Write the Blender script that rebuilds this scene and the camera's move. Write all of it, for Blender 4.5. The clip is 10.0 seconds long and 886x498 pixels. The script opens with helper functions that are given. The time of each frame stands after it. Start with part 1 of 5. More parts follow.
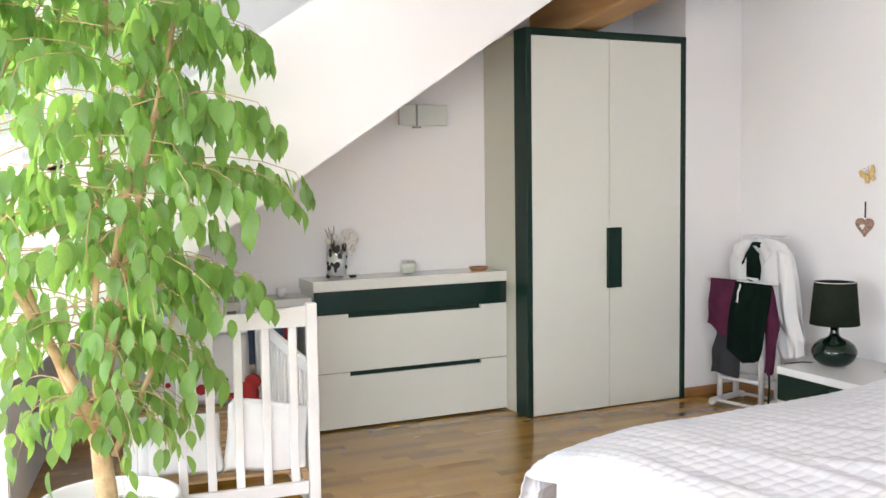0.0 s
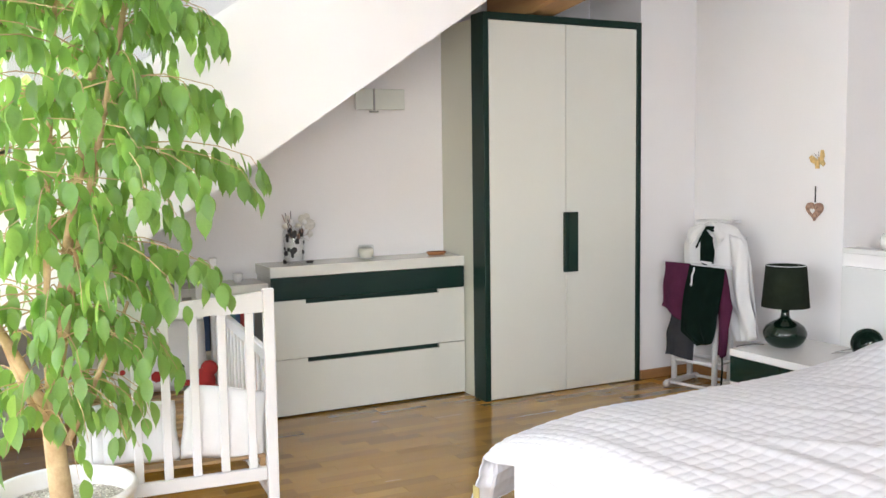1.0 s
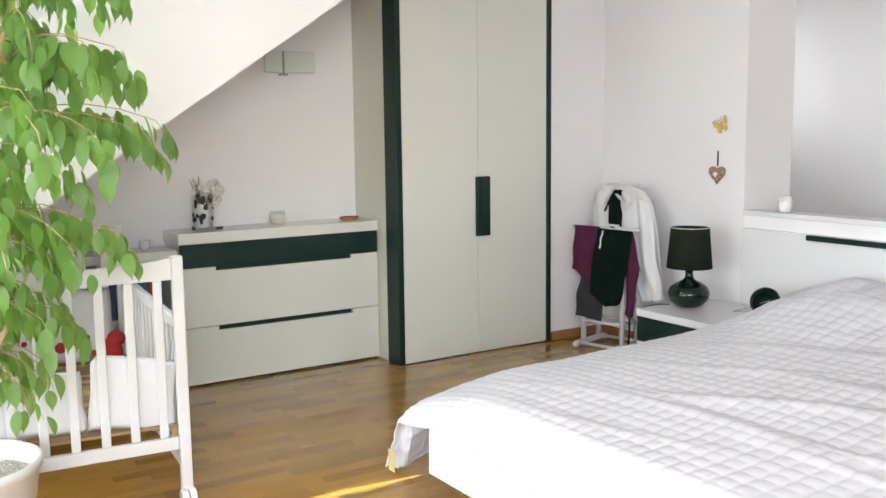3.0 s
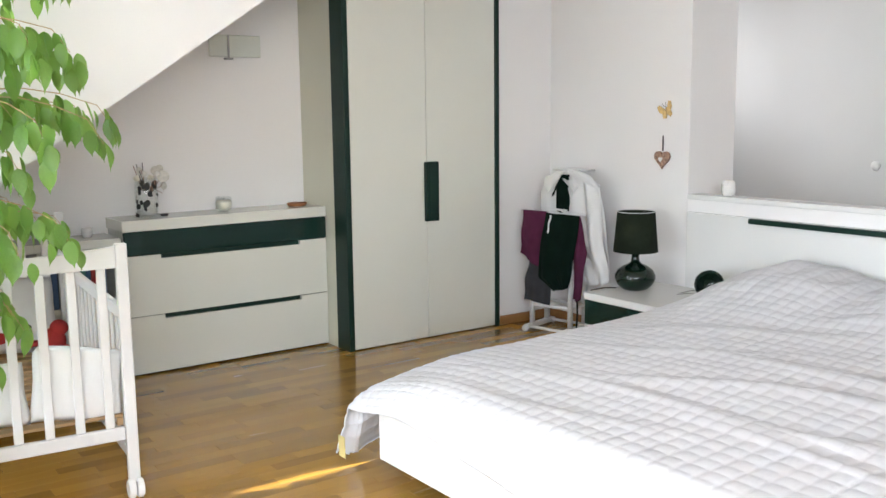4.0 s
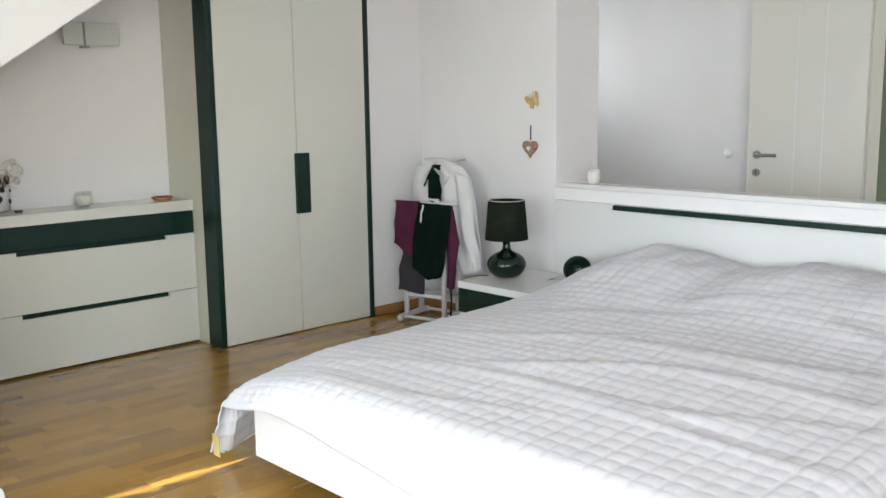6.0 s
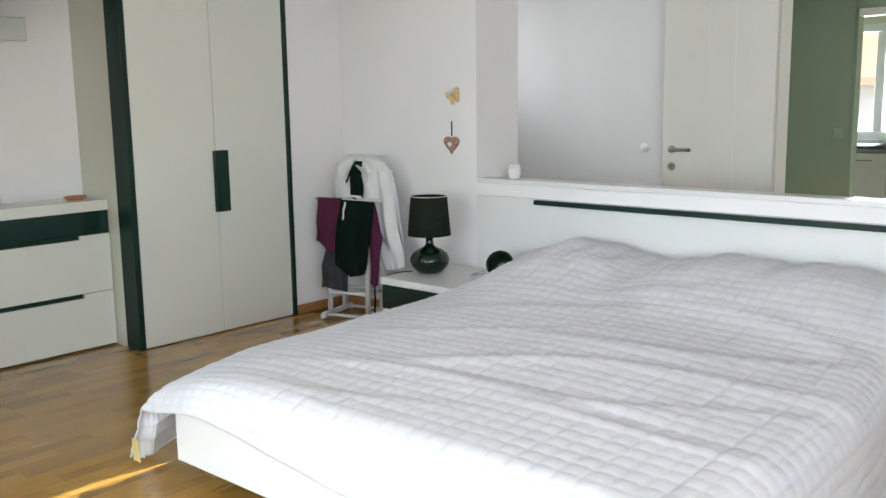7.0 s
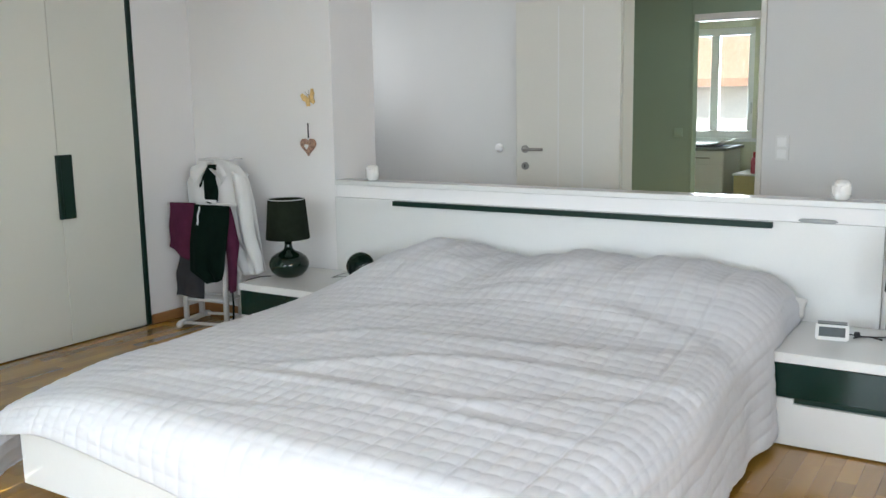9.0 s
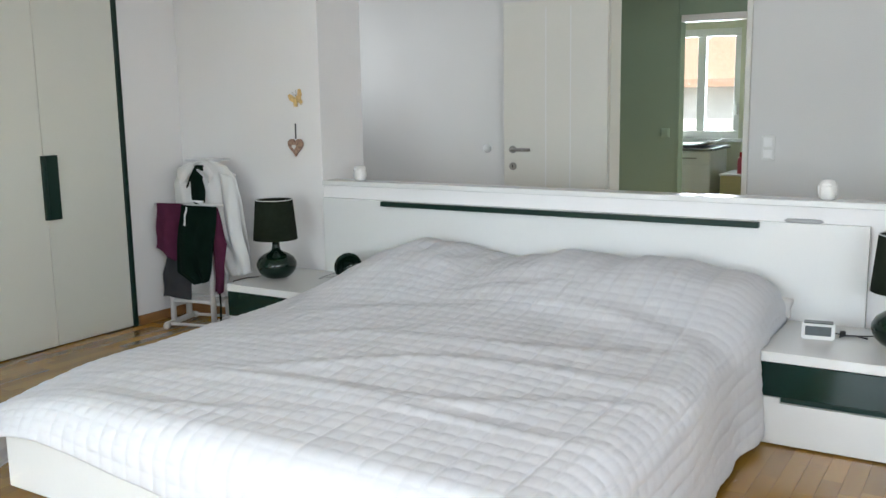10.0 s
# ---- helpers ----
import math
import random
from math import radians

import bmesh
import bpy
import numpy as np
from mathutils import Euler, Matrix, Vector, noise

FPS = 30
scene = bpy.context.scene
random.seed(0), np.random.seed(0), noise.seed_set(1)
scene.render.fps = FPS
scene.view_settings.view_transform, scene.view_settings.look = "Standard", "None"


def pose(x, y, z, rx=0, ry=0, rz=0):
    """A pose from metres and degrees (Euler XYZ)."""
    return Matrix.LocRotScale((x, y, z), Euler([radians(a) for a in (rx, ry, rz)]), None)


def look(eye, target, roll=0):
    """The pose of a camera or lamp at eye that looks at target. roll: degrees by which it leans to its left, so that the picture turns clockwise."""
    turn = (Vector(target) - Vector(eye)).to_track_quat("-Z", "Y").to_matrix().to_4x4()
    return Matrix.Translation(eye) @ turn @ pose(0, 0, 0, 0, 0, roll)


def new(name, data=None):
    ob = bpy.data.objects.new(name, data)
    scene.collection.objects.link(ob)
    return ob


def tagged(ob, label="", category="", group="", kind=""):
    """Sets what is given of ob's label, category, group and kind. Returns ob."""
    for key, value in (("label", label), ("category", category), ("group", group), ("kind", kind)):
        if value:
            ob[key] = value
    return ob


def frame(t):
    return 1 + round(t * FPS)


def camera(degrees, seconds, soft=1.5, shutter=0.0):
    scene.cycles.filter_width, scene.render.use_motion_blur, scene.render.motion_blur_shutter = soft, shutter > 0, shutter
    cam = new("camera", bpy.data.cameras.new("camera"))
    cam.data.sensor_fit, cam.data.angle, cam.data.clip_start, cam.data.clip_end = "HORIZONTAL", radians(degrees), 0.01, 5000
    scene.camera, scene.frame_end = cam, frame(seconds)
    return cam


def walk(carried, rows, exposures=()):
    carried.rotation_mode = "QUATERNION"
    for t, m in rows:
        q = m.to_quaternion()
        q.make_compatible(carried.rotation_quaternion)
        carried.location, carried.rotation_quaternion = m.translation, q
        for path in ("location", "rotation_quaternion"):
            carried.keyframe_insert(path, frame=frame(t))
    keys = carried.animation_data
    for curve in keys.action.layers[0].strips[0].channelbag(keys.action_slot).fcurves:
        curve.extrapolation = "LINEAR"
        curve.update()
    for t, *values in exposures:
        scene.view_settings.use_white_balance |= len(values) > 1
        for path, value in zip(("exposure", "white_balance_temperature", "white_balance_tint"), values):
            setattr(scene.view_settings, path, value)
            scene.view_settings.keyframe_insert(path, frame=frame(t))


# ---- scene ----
cam = camera(51.5, 10.0)
EYE = 1.40
ROWS = [
    (0.0, 0.0, 0.0, EYE, 85.85, 0.80, -24.54),
    (0.5, 0.0, 0.0, EYE, 85.35, 0.79, -25.84),
    (1.0, 0.0, 0.0, EYE, 84.87, 0.76, -27.18),
    (1.5, 0.0, 0.0, EYE, 84.25, 0.72, -28.50),
    (2.0, 0.0, 0.0, EYE, 83.61, 0.69, -30.00),
    (2.5, 0.0, 0.0, EYE, 83.10, 0.68, -31.23),
    (4.0, 0.0, 0.0, EYE, 81.66, 0.66, -35.83),
    (4.5, 0.0, 0.0, EYE, 81.42, 0.66, -37.46),
    (5.0, 0.0, 0.0, EYE, 81.32, 0.68, -39.37),
    (5.5, 0.0, 0.0, EYE, 81.17, 0.71, -41.49),
    (7.0, 0.0, 0.0, EYE, 80.67, 0.87, -48.69),
    (7.5, 0.0, 0.0, EYE, 80.63, 0.91, -51.09),
    (8.0, 0.0, 0.0, EYE, 80.59, 0.96, -53.59),
    (8.5, 0.0, 0.0, EYE, 80.54, 0.97, -55.74),
    (9.0, 0.0, 0.0, EYE, 80.62, 0.96, -57.53),
    (9.5, 0.0, 0.0, EYE, 80.63, 0.98, -58.17),
    (10.0, 0.0, 0.0, EYE, 80.63, 0.95, -58.29),
]
EXPOSURES = [(0.0, 1.33, 6180, 14), (2.5, 1.29, 6150, 13), (4.5, 1.14, 6100, 10), (7.0, 0.90, 5980, 8), (8.5, 0.77, 5930, 6.5), (10.0, 0.73, 5910, 6)]
walk(cam, [(t, pose(x, y, z, rx, ry, rz)) for t, x, y, z, rx, ry, rz in ROWS], EXPOSURES)

# ---- light ----
world = bpy.data.worlds.new("sky")
scene.world = world
world.use_nodes = True
wn = world.node_tree.nodes
sky = wn.new("ShaderNodeTexSky")
sky.sky_type, sky.sun_disc = "NISHITA", False
sky.sun_elevation, sky.sun_rotation = radians(27), radians(200)
world.node_tree.links.new(sky.outputs[0], wn["Background"].inputs[0])
wn["Background"].inputs[1].default_value = 0.15

SUN_DIR = Vector((0.37, 0.93, -0.50)).normalized()
sun = new("sun", bpy.data.lights.new("sun", "SUN"))
sun.data.energy, sun.data.angle, sun.data.color = 9.0, radians(0.06), (1.0, 0.95, 0.80)
sun.rotation_euler = SUN_DIR.to_track_quat("-Z", "Y").to_euler()


def opening_light(name, x, y, z, target, w, h, watts, color=(0.93, 0.97, 1.0)):
    """An area lamp for the sky's light in a visible or an added opening."""
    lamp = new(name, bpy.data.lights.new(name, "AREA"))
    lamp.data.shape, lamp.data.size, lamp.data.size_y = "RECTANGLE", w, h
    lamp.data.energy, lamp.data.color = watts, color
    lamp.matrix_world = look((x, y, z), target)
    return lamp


# fill through an added west opening out of view
opening_light("skylight_west", -3.88, 1.9, 1.45, (5, 1.9, 1.25), 3.4, 1.9, 114)
# added fill lamp behind the viewpoint, with no known south window
opening_light("skylight_south", -1.0, -1.77, 1.78, (0.9, 5, 1.0), 3.0, 1.2, 72)
opening_light("skylight_cheek", -0.45, 4.02, 2.05, (-0.45, 0, 1.6), 1.5, 0.9, 26)
opening_light("skylight_bathroom", 10.8, 2.95, 1.5, (0, 2.95, 1.4), 1.4, 1.7, 75)
# added lamp, out of view, that brightens the passage's far wall
opening_light("skylight_passage", 5.1, 4.66, 1.775, (5.1, 0, 1.5), 0.98, 0.84, 1.8, (1.0, 0.96, 0.9))
# unseen lamp added to lift the green hall wall
opening_light("skylight_hall", 7.0, 0.02, 1.6, (7.0, 5, 1.5), 1.2, 1.3, 12, (1.0, 0.97, 0.92))


# ---- materials ----
def material(name, color, rough=0.5, metal=0.0, spec=0.5, var=0.08, scale=4.0, bump=0.0, fine=60.0, coat=0.0, second=None, trans=0.0, ior=1.45, island=0.0, randob=0.0, sss=0.0):
    """A procedural material: a base colour with soft stains and fine grain, and fine relief."""
    m = bpy.data.materials.new(name)
    m.use_nodes = True
    n, l = m.node_tree.nodes, m.node_tree.links
    b = n["Principled BSDF"]
    b.inputs["Roughness"].default_value, b.inputs["Metallic"].default_value = rough, metal
    b.inputs["Specular IOR Level"].default_value, b.inputs["Coat Weight"].default_value = spec, coat
    b.inputs["Coat Roughness"].default_value = 0.05
    b.inputs["Transmission Weight"].default_value, b.inputs["IOR"].default_value = trans, ior
    tc = n.new("ShaderNodeTexCoord")
    n1, n2 = n.new("ShaderNodeTexNoise"), n.new("ShaderNodeTexNoise")
    n1.inputs["Scale"].default_value, n1.inputs["Detail"].default_value = scale, 4
    n2.inputs["Scale"].default_value, n2.inputs["Detail"].default_value = fine, 3
    for q in (n1, n2):
        l.new(tc.outputs["Object"], q.inputs["Vector"])
    mix = n.new("ShaderNodeMix")
    mix.data_type = "RGBA"
    c2 = second or tuple(max(0.0, c * (1 - 2.2 * var)) for c in color)
    mix.inputs[6].default_value, mix.inputs[7].default_value = (*color, 1), (*c2, 1)
    add = n.new("ShaderNodeMath")
    add.operation = "MULTIPLY_ADD"
    add.inputs[1].default_value, add.inputs[2].default_value = 0.7, 0.0
    l.new(n1.outputs[0], add.inputs[0])
    add2 = n.new("ShaderNodeMath")
    add2.operation = "MULTIPLY_ADD"
    add2.inputs[1].default_value = 0.3
    l.new(n2.outputs[0], add2.inputs[0])
    l.new(add.outputs[0], add2.inputs[2])
    ramp = n.new("ShaderNodeMapRange")
    ramp.inputs[1].default_value, ramp.inputs[2].default_value = 0.35, 0.65
    l.new(add2.outputs[0], ramp.inputs[0])
    l.new(ramp.outputs[0], mix.inputs[0])
    out = mix.outputs[2]
    if island or randob:
        hsv = n.new("ShaderNodeHueSaturation")
        src = n.new("ShaderNodeNewGeometry").outputs["Random Per Island"] if island else n.new("ShaderNodeObjectInfo").outputs["Random"]
        mr = n.new("ShaderNodeMapRange")
        amp = island or randob
        mr.inputs[3].default_value, mr.inputs[4].default_value = 1 - amp, 1 + amp
        l.new(src, mr.inputs[0])
        l.new(mr.outputs[0], hsv.inputs["Value"])
        l.new(out, hsv.inputs["Color"])
        out = hsv.outputs[0]
    l.new(out, b.inputs["Base Color"])
    if bump:
        bp = n.new("ShaderNodeBump")
        bp.inputs["Strength"].default_value, bp.inputs["Distance"].default_value = bump, 0.004
        l.new(n2.outputs[0], bp.inputs["Height"])
        l.new(bp.outputs[0], b.inputs["Normal"])
    return m


def wood(name, c1, c2, rough, amp, axis=0, stretch=9.0, scale=14.0, coat=0.0, bump=0.08):
    """Wood with grain along one axis; each piece has its own tone."""
    m = bpy.data.materials.new(name)
    m.use_nodes = True
    n, l = m.node_tree.nodes, m.node_tree.links
    b = n["Principled BSDF"]
    b.inputs["Roughness"].default_value, b.inputs["Coat Weight"].default_value = rough, coat
    b.inputs["Coat Roughness"].default_value = 0.10
    tc, mp = n.new("ShaderNodeNewGeometry"), n.new("ShaderNodeMapping")
    info = n.new("ShaderNodeObjectInfo")
    mp.inputs["Scale"].default_value = tuple(1.0 / stretch if i == axis else 1.0 for i in range(3))
    l.new(tc.outputs["Position"], mp.inputs["Vector"])
    n1 = n.new("ShaderNodeTexNoise")
    n1.noise_dimensions = "4D"
    n1.inputs["Scale"].default_value, n1.inputs["Detail"].default_value, n1.inputs["Distortion"].default_value = scale, 6, 0.6
    l.new(mp.outputs[0], n1.inputs["Vector"])
    addr = n.new("ShaderNodeMath")
    l.new(info.outputs["Random"], addr.inputs[0])
    l.new(tc.outputs["Random Per Island"], addr.inputs[1])
    w = n.new("ShaderNodeMath")
    w.operation = "MULTIPLY"
    w.inputs[1].default_value = 37.0
    l.new(addr.outputs[0], w.inputs[0])
    l.new(w.outputs[0], n1.inputs["W"])
    ramp = n.new("ShaderNodeValToRGB")
    ramp.color_ramp.elements[0].position, ramp.color_ramp.elements[1].position = 0.32, 0.68
    ramp.color_ramp.elements[0].color, ramp.color_ramp.elements[1].color = (*c2, 1), (*c1, 1)
    l.new(n1.outputs[0], ramp.inputs[0])
    fr = n.new("ShaderNodeMath")
    fr.operation = "FRACT"
    l.new(w.outputs[0], fr.inputs[0])
    mr = n.new("ShaderNodeMapRange")
    mr.inputs[3].default_value, mr.inputs[4].default_value = 1 - amp, 1 + amp
    l.new(fr.outputs[0], mr.inputs[0])
    hsv = n.new("ShaderNodeHueSaturation")
    l.new(mr.outputs[0], hsv.inputs["Value"])
    l.new(ramp.outputs[0], hsv.inputs["Color"])
    l.new(hsv.outputs[0], b.inputs["Base Color"])
    rr = n.new("ShaderNodeMapRange")
    rr.inputs[3].default_value, rr.inputs[4].default_value = rough * 0.8, rough * 1.3
    l.new(n1.outputs[0], rr.inputs[0])
    l.new(rr.outputs[0], b.inputs["Roughness"])
    bp = n.new("ShaderNodeBump")
    bp.inputs["Strength"].default_value, bp.inputs["Distance"].default_value = bump, 0.002
    l.new(n1.outputs[0], bp.inputs["Height"])
    l.new(bp.outputs[0], b.inputs["Normal"])
    return m


M_WALL = material("white_wall_paint", (0.83, 0.82, 0.82), 0.85, var=0.02, scale=1.2, bump=0.25, fine=140)
M_GREYWALL = material("pale_grey_wall_paint", (0.72, 0.72, 0.70), 0.85, var=0.02, scale=1.2, bump=0.25, fine=140)
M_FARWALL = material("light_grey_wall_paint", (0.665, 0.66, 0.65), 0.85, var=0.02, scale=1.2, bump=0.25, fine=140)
M_GREEN = material("sage_green_wall_paint", (0.265, 0.35, 0.265), 0.8, var=0.03, scale=1.2, bump=0.25, fine=140)
M_CREAM = material("cream_bathroom_paint", (0.66, 0.67, 0.52), 0.8, var=0.03, scale=1.2, bump=0.2, fine=140)
M_LACQ = material("satin_off_white_lacquer", (0.695, 0.705, 0.645), 0.20, var=0.012, scale=2, coat=0.25)
M_LACQW = material("satin_white_lacquer", (0.74, 0.745, 0.735), 0.25, var=0.012, scale=2, coat=0.2)
M_SIDE = material("cream_side_panel", (0.62, 0.62, 0.52), 0.4, var=0.015, scale=2)
M_DARK = material("dark_green_black_gloss", (0.006, 0.026, 0.019), 0.10, var=0.1, scale=3, spec=0.5)
M_FRAME = material("dark_green_black_lacquer", (0.006, 0.026, 0.018), 0.42, spec=0.35, var=0.1, scale=3)
M_WHITE = material("white_painted_wood", (0.675, 0.675, 0.675), 0.35, var=0.02, scale=6, bump=0.1, fine=40)
M_ALU = material("grey_satin_plastic", (0.36, 0.37, 0.37), 0.4, var=0.04, scale=20)
M_DOOR = material("cream_door_lacquer", (0.62, 0.605, 0.55), 0.4, var=0.015, scale=2)
M_PLAST = material("white_plastic", (0.80, 0.80, 0.79), 0.35, var=0.02)
M_STEEL = material("brushed_steel", (0.30, 0.29, 0.275), 0.3, metal=1.0, var=0.08, scale=30)
M_BEAM = wood("spruce_beam", (0.50, 0.30, 0.12), (0.36, 0.19, 0.07), 0.6, 0.1, axis=1)
M_OAK = wood("oak_parquet", (0.40, 0.217, 0.037), (0.335, 0.177, 0.027), 0.24, 0.24, axis=0, stretch=7.0, scale=9.0, coat=0.55, bump=0.025)
M_SKIRT = wood("oak_skirting", (0.33, 0.165, 0.06), (0.24, 0.11, 0.04), 0.4, 0.05, axis=0)
M_PINE = wood("pine_slats", (0.42, 0.28, 0.14), (0.33, 0.2, 0.09), 0.6, 0.15, axis=0)
M_QUILT = material("white_quilted_cotton", (0.68, 0.685, 0.715), 0.9, var=0.02, scale=5, bump=0.35, fine=260)
M_SHEET = material("white_cotton", (0.74, 0.74, 0.735), 0.9, var=0.03, scale=8, bump=0.3, fine=200)
M_TAG = material("yellowed_label_cloth", (0.62, 0.52, 0.22), 0.9, var=0.1, scale=20)
M_PURPLE = material("plum_purple_fabric", (0.092, 0.022, 0.052), 0.92, spec=0.12, var=0.12, scale=14, bump=0.4, fine=300)
M_BLACKF = material("black_fabric", (0.004, 0.012, 0.008), 0.93, spec=0.12, var=0.15, scale=14, bump=0.4, fine=300)
M_GREYF = material("charcoal_grey_fabric", (0.045, 0.045, 0.05), 0.93, spec=0.12, var=0.12, scale=14, bump=0.4, fine=300)
M_SHADE = material("black_lampshade_fabric", (0.018, 0.024, 0.015), 0.9, spec=0.12, var=0.1, scale=30, bump=0.5, fine=400)
M_BLKGL = material("black_glass", (0.004, 0.014, 0.008), 0.05, var=0.1, spec=0.6)
def clear_glass():
    """Thin clear glass: it lets light straight through and mirrors a little."""
    m = bpy.data.materials.new("clear_glass")
    m.use_nodes = True
    n, l = m.node_tree.nodes, m.node_tree.links
    t, g, mx = n.new("ShaderNodeBsdfTransparent"), n.new("ShaderNodeBsdfGlossy"), n.new("ShaderNodeMixShader")
    t.inputs[0].default_value = (0.97, 0.98, 0.98, 1)
    g.inputs["Roughness"].default_value = 0.02
    mx.inputs[0].default_value = 0.06
    l.new(t.outputs[0], mx.inputs[1])
    l.new(g.outputs[0], mx.inputs[2])
    l.new(mx.outputs[0], n["Material Output"].inputs[0])
    return m


M_GLASS = clear_glass()
M_SEED = material("silvery_seed_paper", (0.66, 0.64, 0.58), 0.5, var=0.1, scale=60)
M_FROST = material("frosted_grey_glass", (0.67, 0.70, 0.65), 0.3, var=0.03, scale=4)
M_WAX = material("white_wax", (0.84, 0.81, 0.70), 0.5, var=0.03)
M_CLAY = material("terracotta", (0.42, 0.19, 0.08), 0.7, var=0.12, scale=30, bump=0.3)
M_CERAM = material("white_ceramic", (0.80, 0.79, 0.77), 0.2, var=0.03, scale=20, coat=0.3)
M_POT = material("white_plastic_pot", (0.70, 0.69, 0.67), 0.4, var=0.02, scale=6)
M_GRAVEL = material("pale_gravel_grain", (0.62, 0.59, 0.53), 0.9, var=0.2, scale=60, island=0.35)
M_BARK = material("pale_ficus_bark", (0.52, 0.38, 0.21), 0.85, var=0.2, scale=16, bump=0.6, fine=90, second=(0.36, 0.24, 0.12))
M_GOLD = material("gold_paper", (0.74, 0.52, 0.22), 0.5, var=0.15, scale=60)
M_HEART = material("brown_carved_wood", (0.46, 0.29, 0.21), 0.75, var=0.25, scale=70, bump=0.5)
M_RED = material("red_cotton", (0.36, 0.028, 0.025), 0.9, var=0.1, scale=20)
M_CORD = material("black_rubber", (0.02, 0.02, 0.02), 0.6, var=0.1)
M_SCREEN = material("grey_display", (0.10, 0.12, 0.13), 0.15, var=0.1)
M_GREYP = material("grey_plastic", (0.16, 0.17, 0.165), 0.4, var=0.05)
M_PLASTER = material("house_plaster", (0.78, 0.75, 0.70), 0.9, var=0.06, scale=3, bump=0.3)
M_ROOF = material("clay_roof_tiles", (0.50, 0.31, 0.22), 0.85, var=0.15, scale=20, bump=0.5)
M_EARTH = material("pale_concrete_ground", (0.34, 0.33, 0.30), 0.9, var=0.1, scale=3, bump=0.3)
M_SWGREEN = material("pale_green_plastic", (0.30, 0.40, 0.31), 0.4, var=0.03)
M_PINK = material("pink_plastic", (0.50, 0.09, 0.13), 0.35, var=0.05)
M_BATHBOX = material("pale_olive_laminate", (0.50, 0.46, 0.24), 0.5, var=0.05)
M_BOOKS = [material("book_" + k, c, 0.6, var=0.06) for k, c in dict(red=(0.32, 0.03, 0.03), blue=(0.05, 0.10, 0.20), black=(0.02, 0.02, 0.025), cream=(0.6, 0.55, 0.44), teal=(0.05, 0.16, 0.16), orange=(0.45, 0.15, 0.04)).items()]


def leaf_material():
    m = material("ficus_leaf", (0.125, 0.25, 0.062), 0.40, var=0.15, scale=9, island=0.35)
    n, l = m.node_tree.nodes, m.node_tree.links
    b = n["Principled BSDF"]
    tr = n.new("ShaderNodeBsdfTranslucent")
    tr.inputs["Color"].default_value = (0.42, 0.68, 0.13, 1)
    mx = n.new("ShaderNodeMixShader")
    mx.inputs[0].default_value = 0.44
    l.new(b.outputs[0], mx.inputs[1])
    l.new(tr.outputs[0], mx.inputs[2])
    l.new(mx.outputs[0], n["Material Output"].inputs[0])
    return m


M_LEAF = leaf_material()


# ---- mesh helpers ----
def box(bm, x0, y0, z0, x1, y1, z1, bevel=0.0, seg=1):
    made = bmesh.ops.create_cube(bm, size=1, matrix=Matrix.Translation(((x0 + x1) / 2, (y0 + y1) / 2, (z0 + z1) / 2)) @ Matrix.Diagonal((abs(x1 - x0), abs(y1 - y0), abs(z1 - z0), 1)))
    if bevel:
        es = list({e for v in made["verts"] for e in v.link_edges})
        bmesh.ops.bevel(bm, geom=es, offset=bevel, segments=seg, profile=0.5, affect="EDGES", clamp_overlap=True)


def prism(bm, pts, axis, a, b):
    """A flat outline swept from a to b along an axis; pts are in the other two axes' order."""
    def co(p, t):
        c = list(p)
        c.insert(axis, t)
        return c
    lo, hi = [bm.verts.new(co(p, a)) for p in pts], [bm.verts.new(co(p, b)) for p in pts]
    bm.faces.new(lo), bm.faces.new(hi[::-1])
    for i in range(len(pts)):
        j = (i + 1) % len(pts)
        bm.faces.new((lo[i], hi[i], hi[j], lo[j]))


def lathe(bm, profile, seg=32, at=(0, 0, 0)):
    """A turned shape: (radius, height) pairs from bottom to top."""
    rings = []
    for r, z in profile:
        if r < 1e-5:
            rings.append([bm.verts.new((at[0], at[1], at[2] + z))])
        else:
            rings.append([bm.verts.new((at[0] + r * math.cos(2 * math.pi * i / seg), at[1] + r * math.sin(2 * math.pi * i / seg), at[2] + z)) for i in range(seg)])
    for A, B in zip(rings, rings[1:]):
        for i in range(seg):
            j = (i + 1) % seg
            q = [A[i % len(A)], A[j % len(A)], B[j % len(B)], B[i % len(B)]]
            q = list(dict.fromkeys(q))
            if len(q) > 2:
                bm.faces.new(q)


def tube(bm, pts, radii, seg=8):
    """A round bar along points, with a radius at each."""
    pts = [Vector(p) for p in pts]
    if not isinstance(radii, (list, tuple)):
        radii = [radii] * len(pts)
    rings, up = [], Vector((0.13, 0.29, 0.95)).normalized()
    for i, p in enumerate(pts):
        d = (pts[min(i + 1, len(pts) - 1)] - pts[max(i - 1, 0)]).normalized()
        a = d.cross(up if abs(d.dot(up)) < 0.95 else Vector((1, 0, 0))).normalized()
        c = d.cross(a)
        rings.append([bm.verts.new(p + radii[i] * (a * math.cos(2 * math.pi * k / seg) + c * math.sin(2 * math.pi * k / seg))) for k in range(seg)])
    for A, B in zip(rings, rings[1:]):
        for k in range(seg):
            bm.faces.new((A[k], A[(k + 1) % seg], B[(k + 1) % seg], B[k]))
    bm.faces.new(rings[0]), bm.faces.new(rings[-1][::-1])


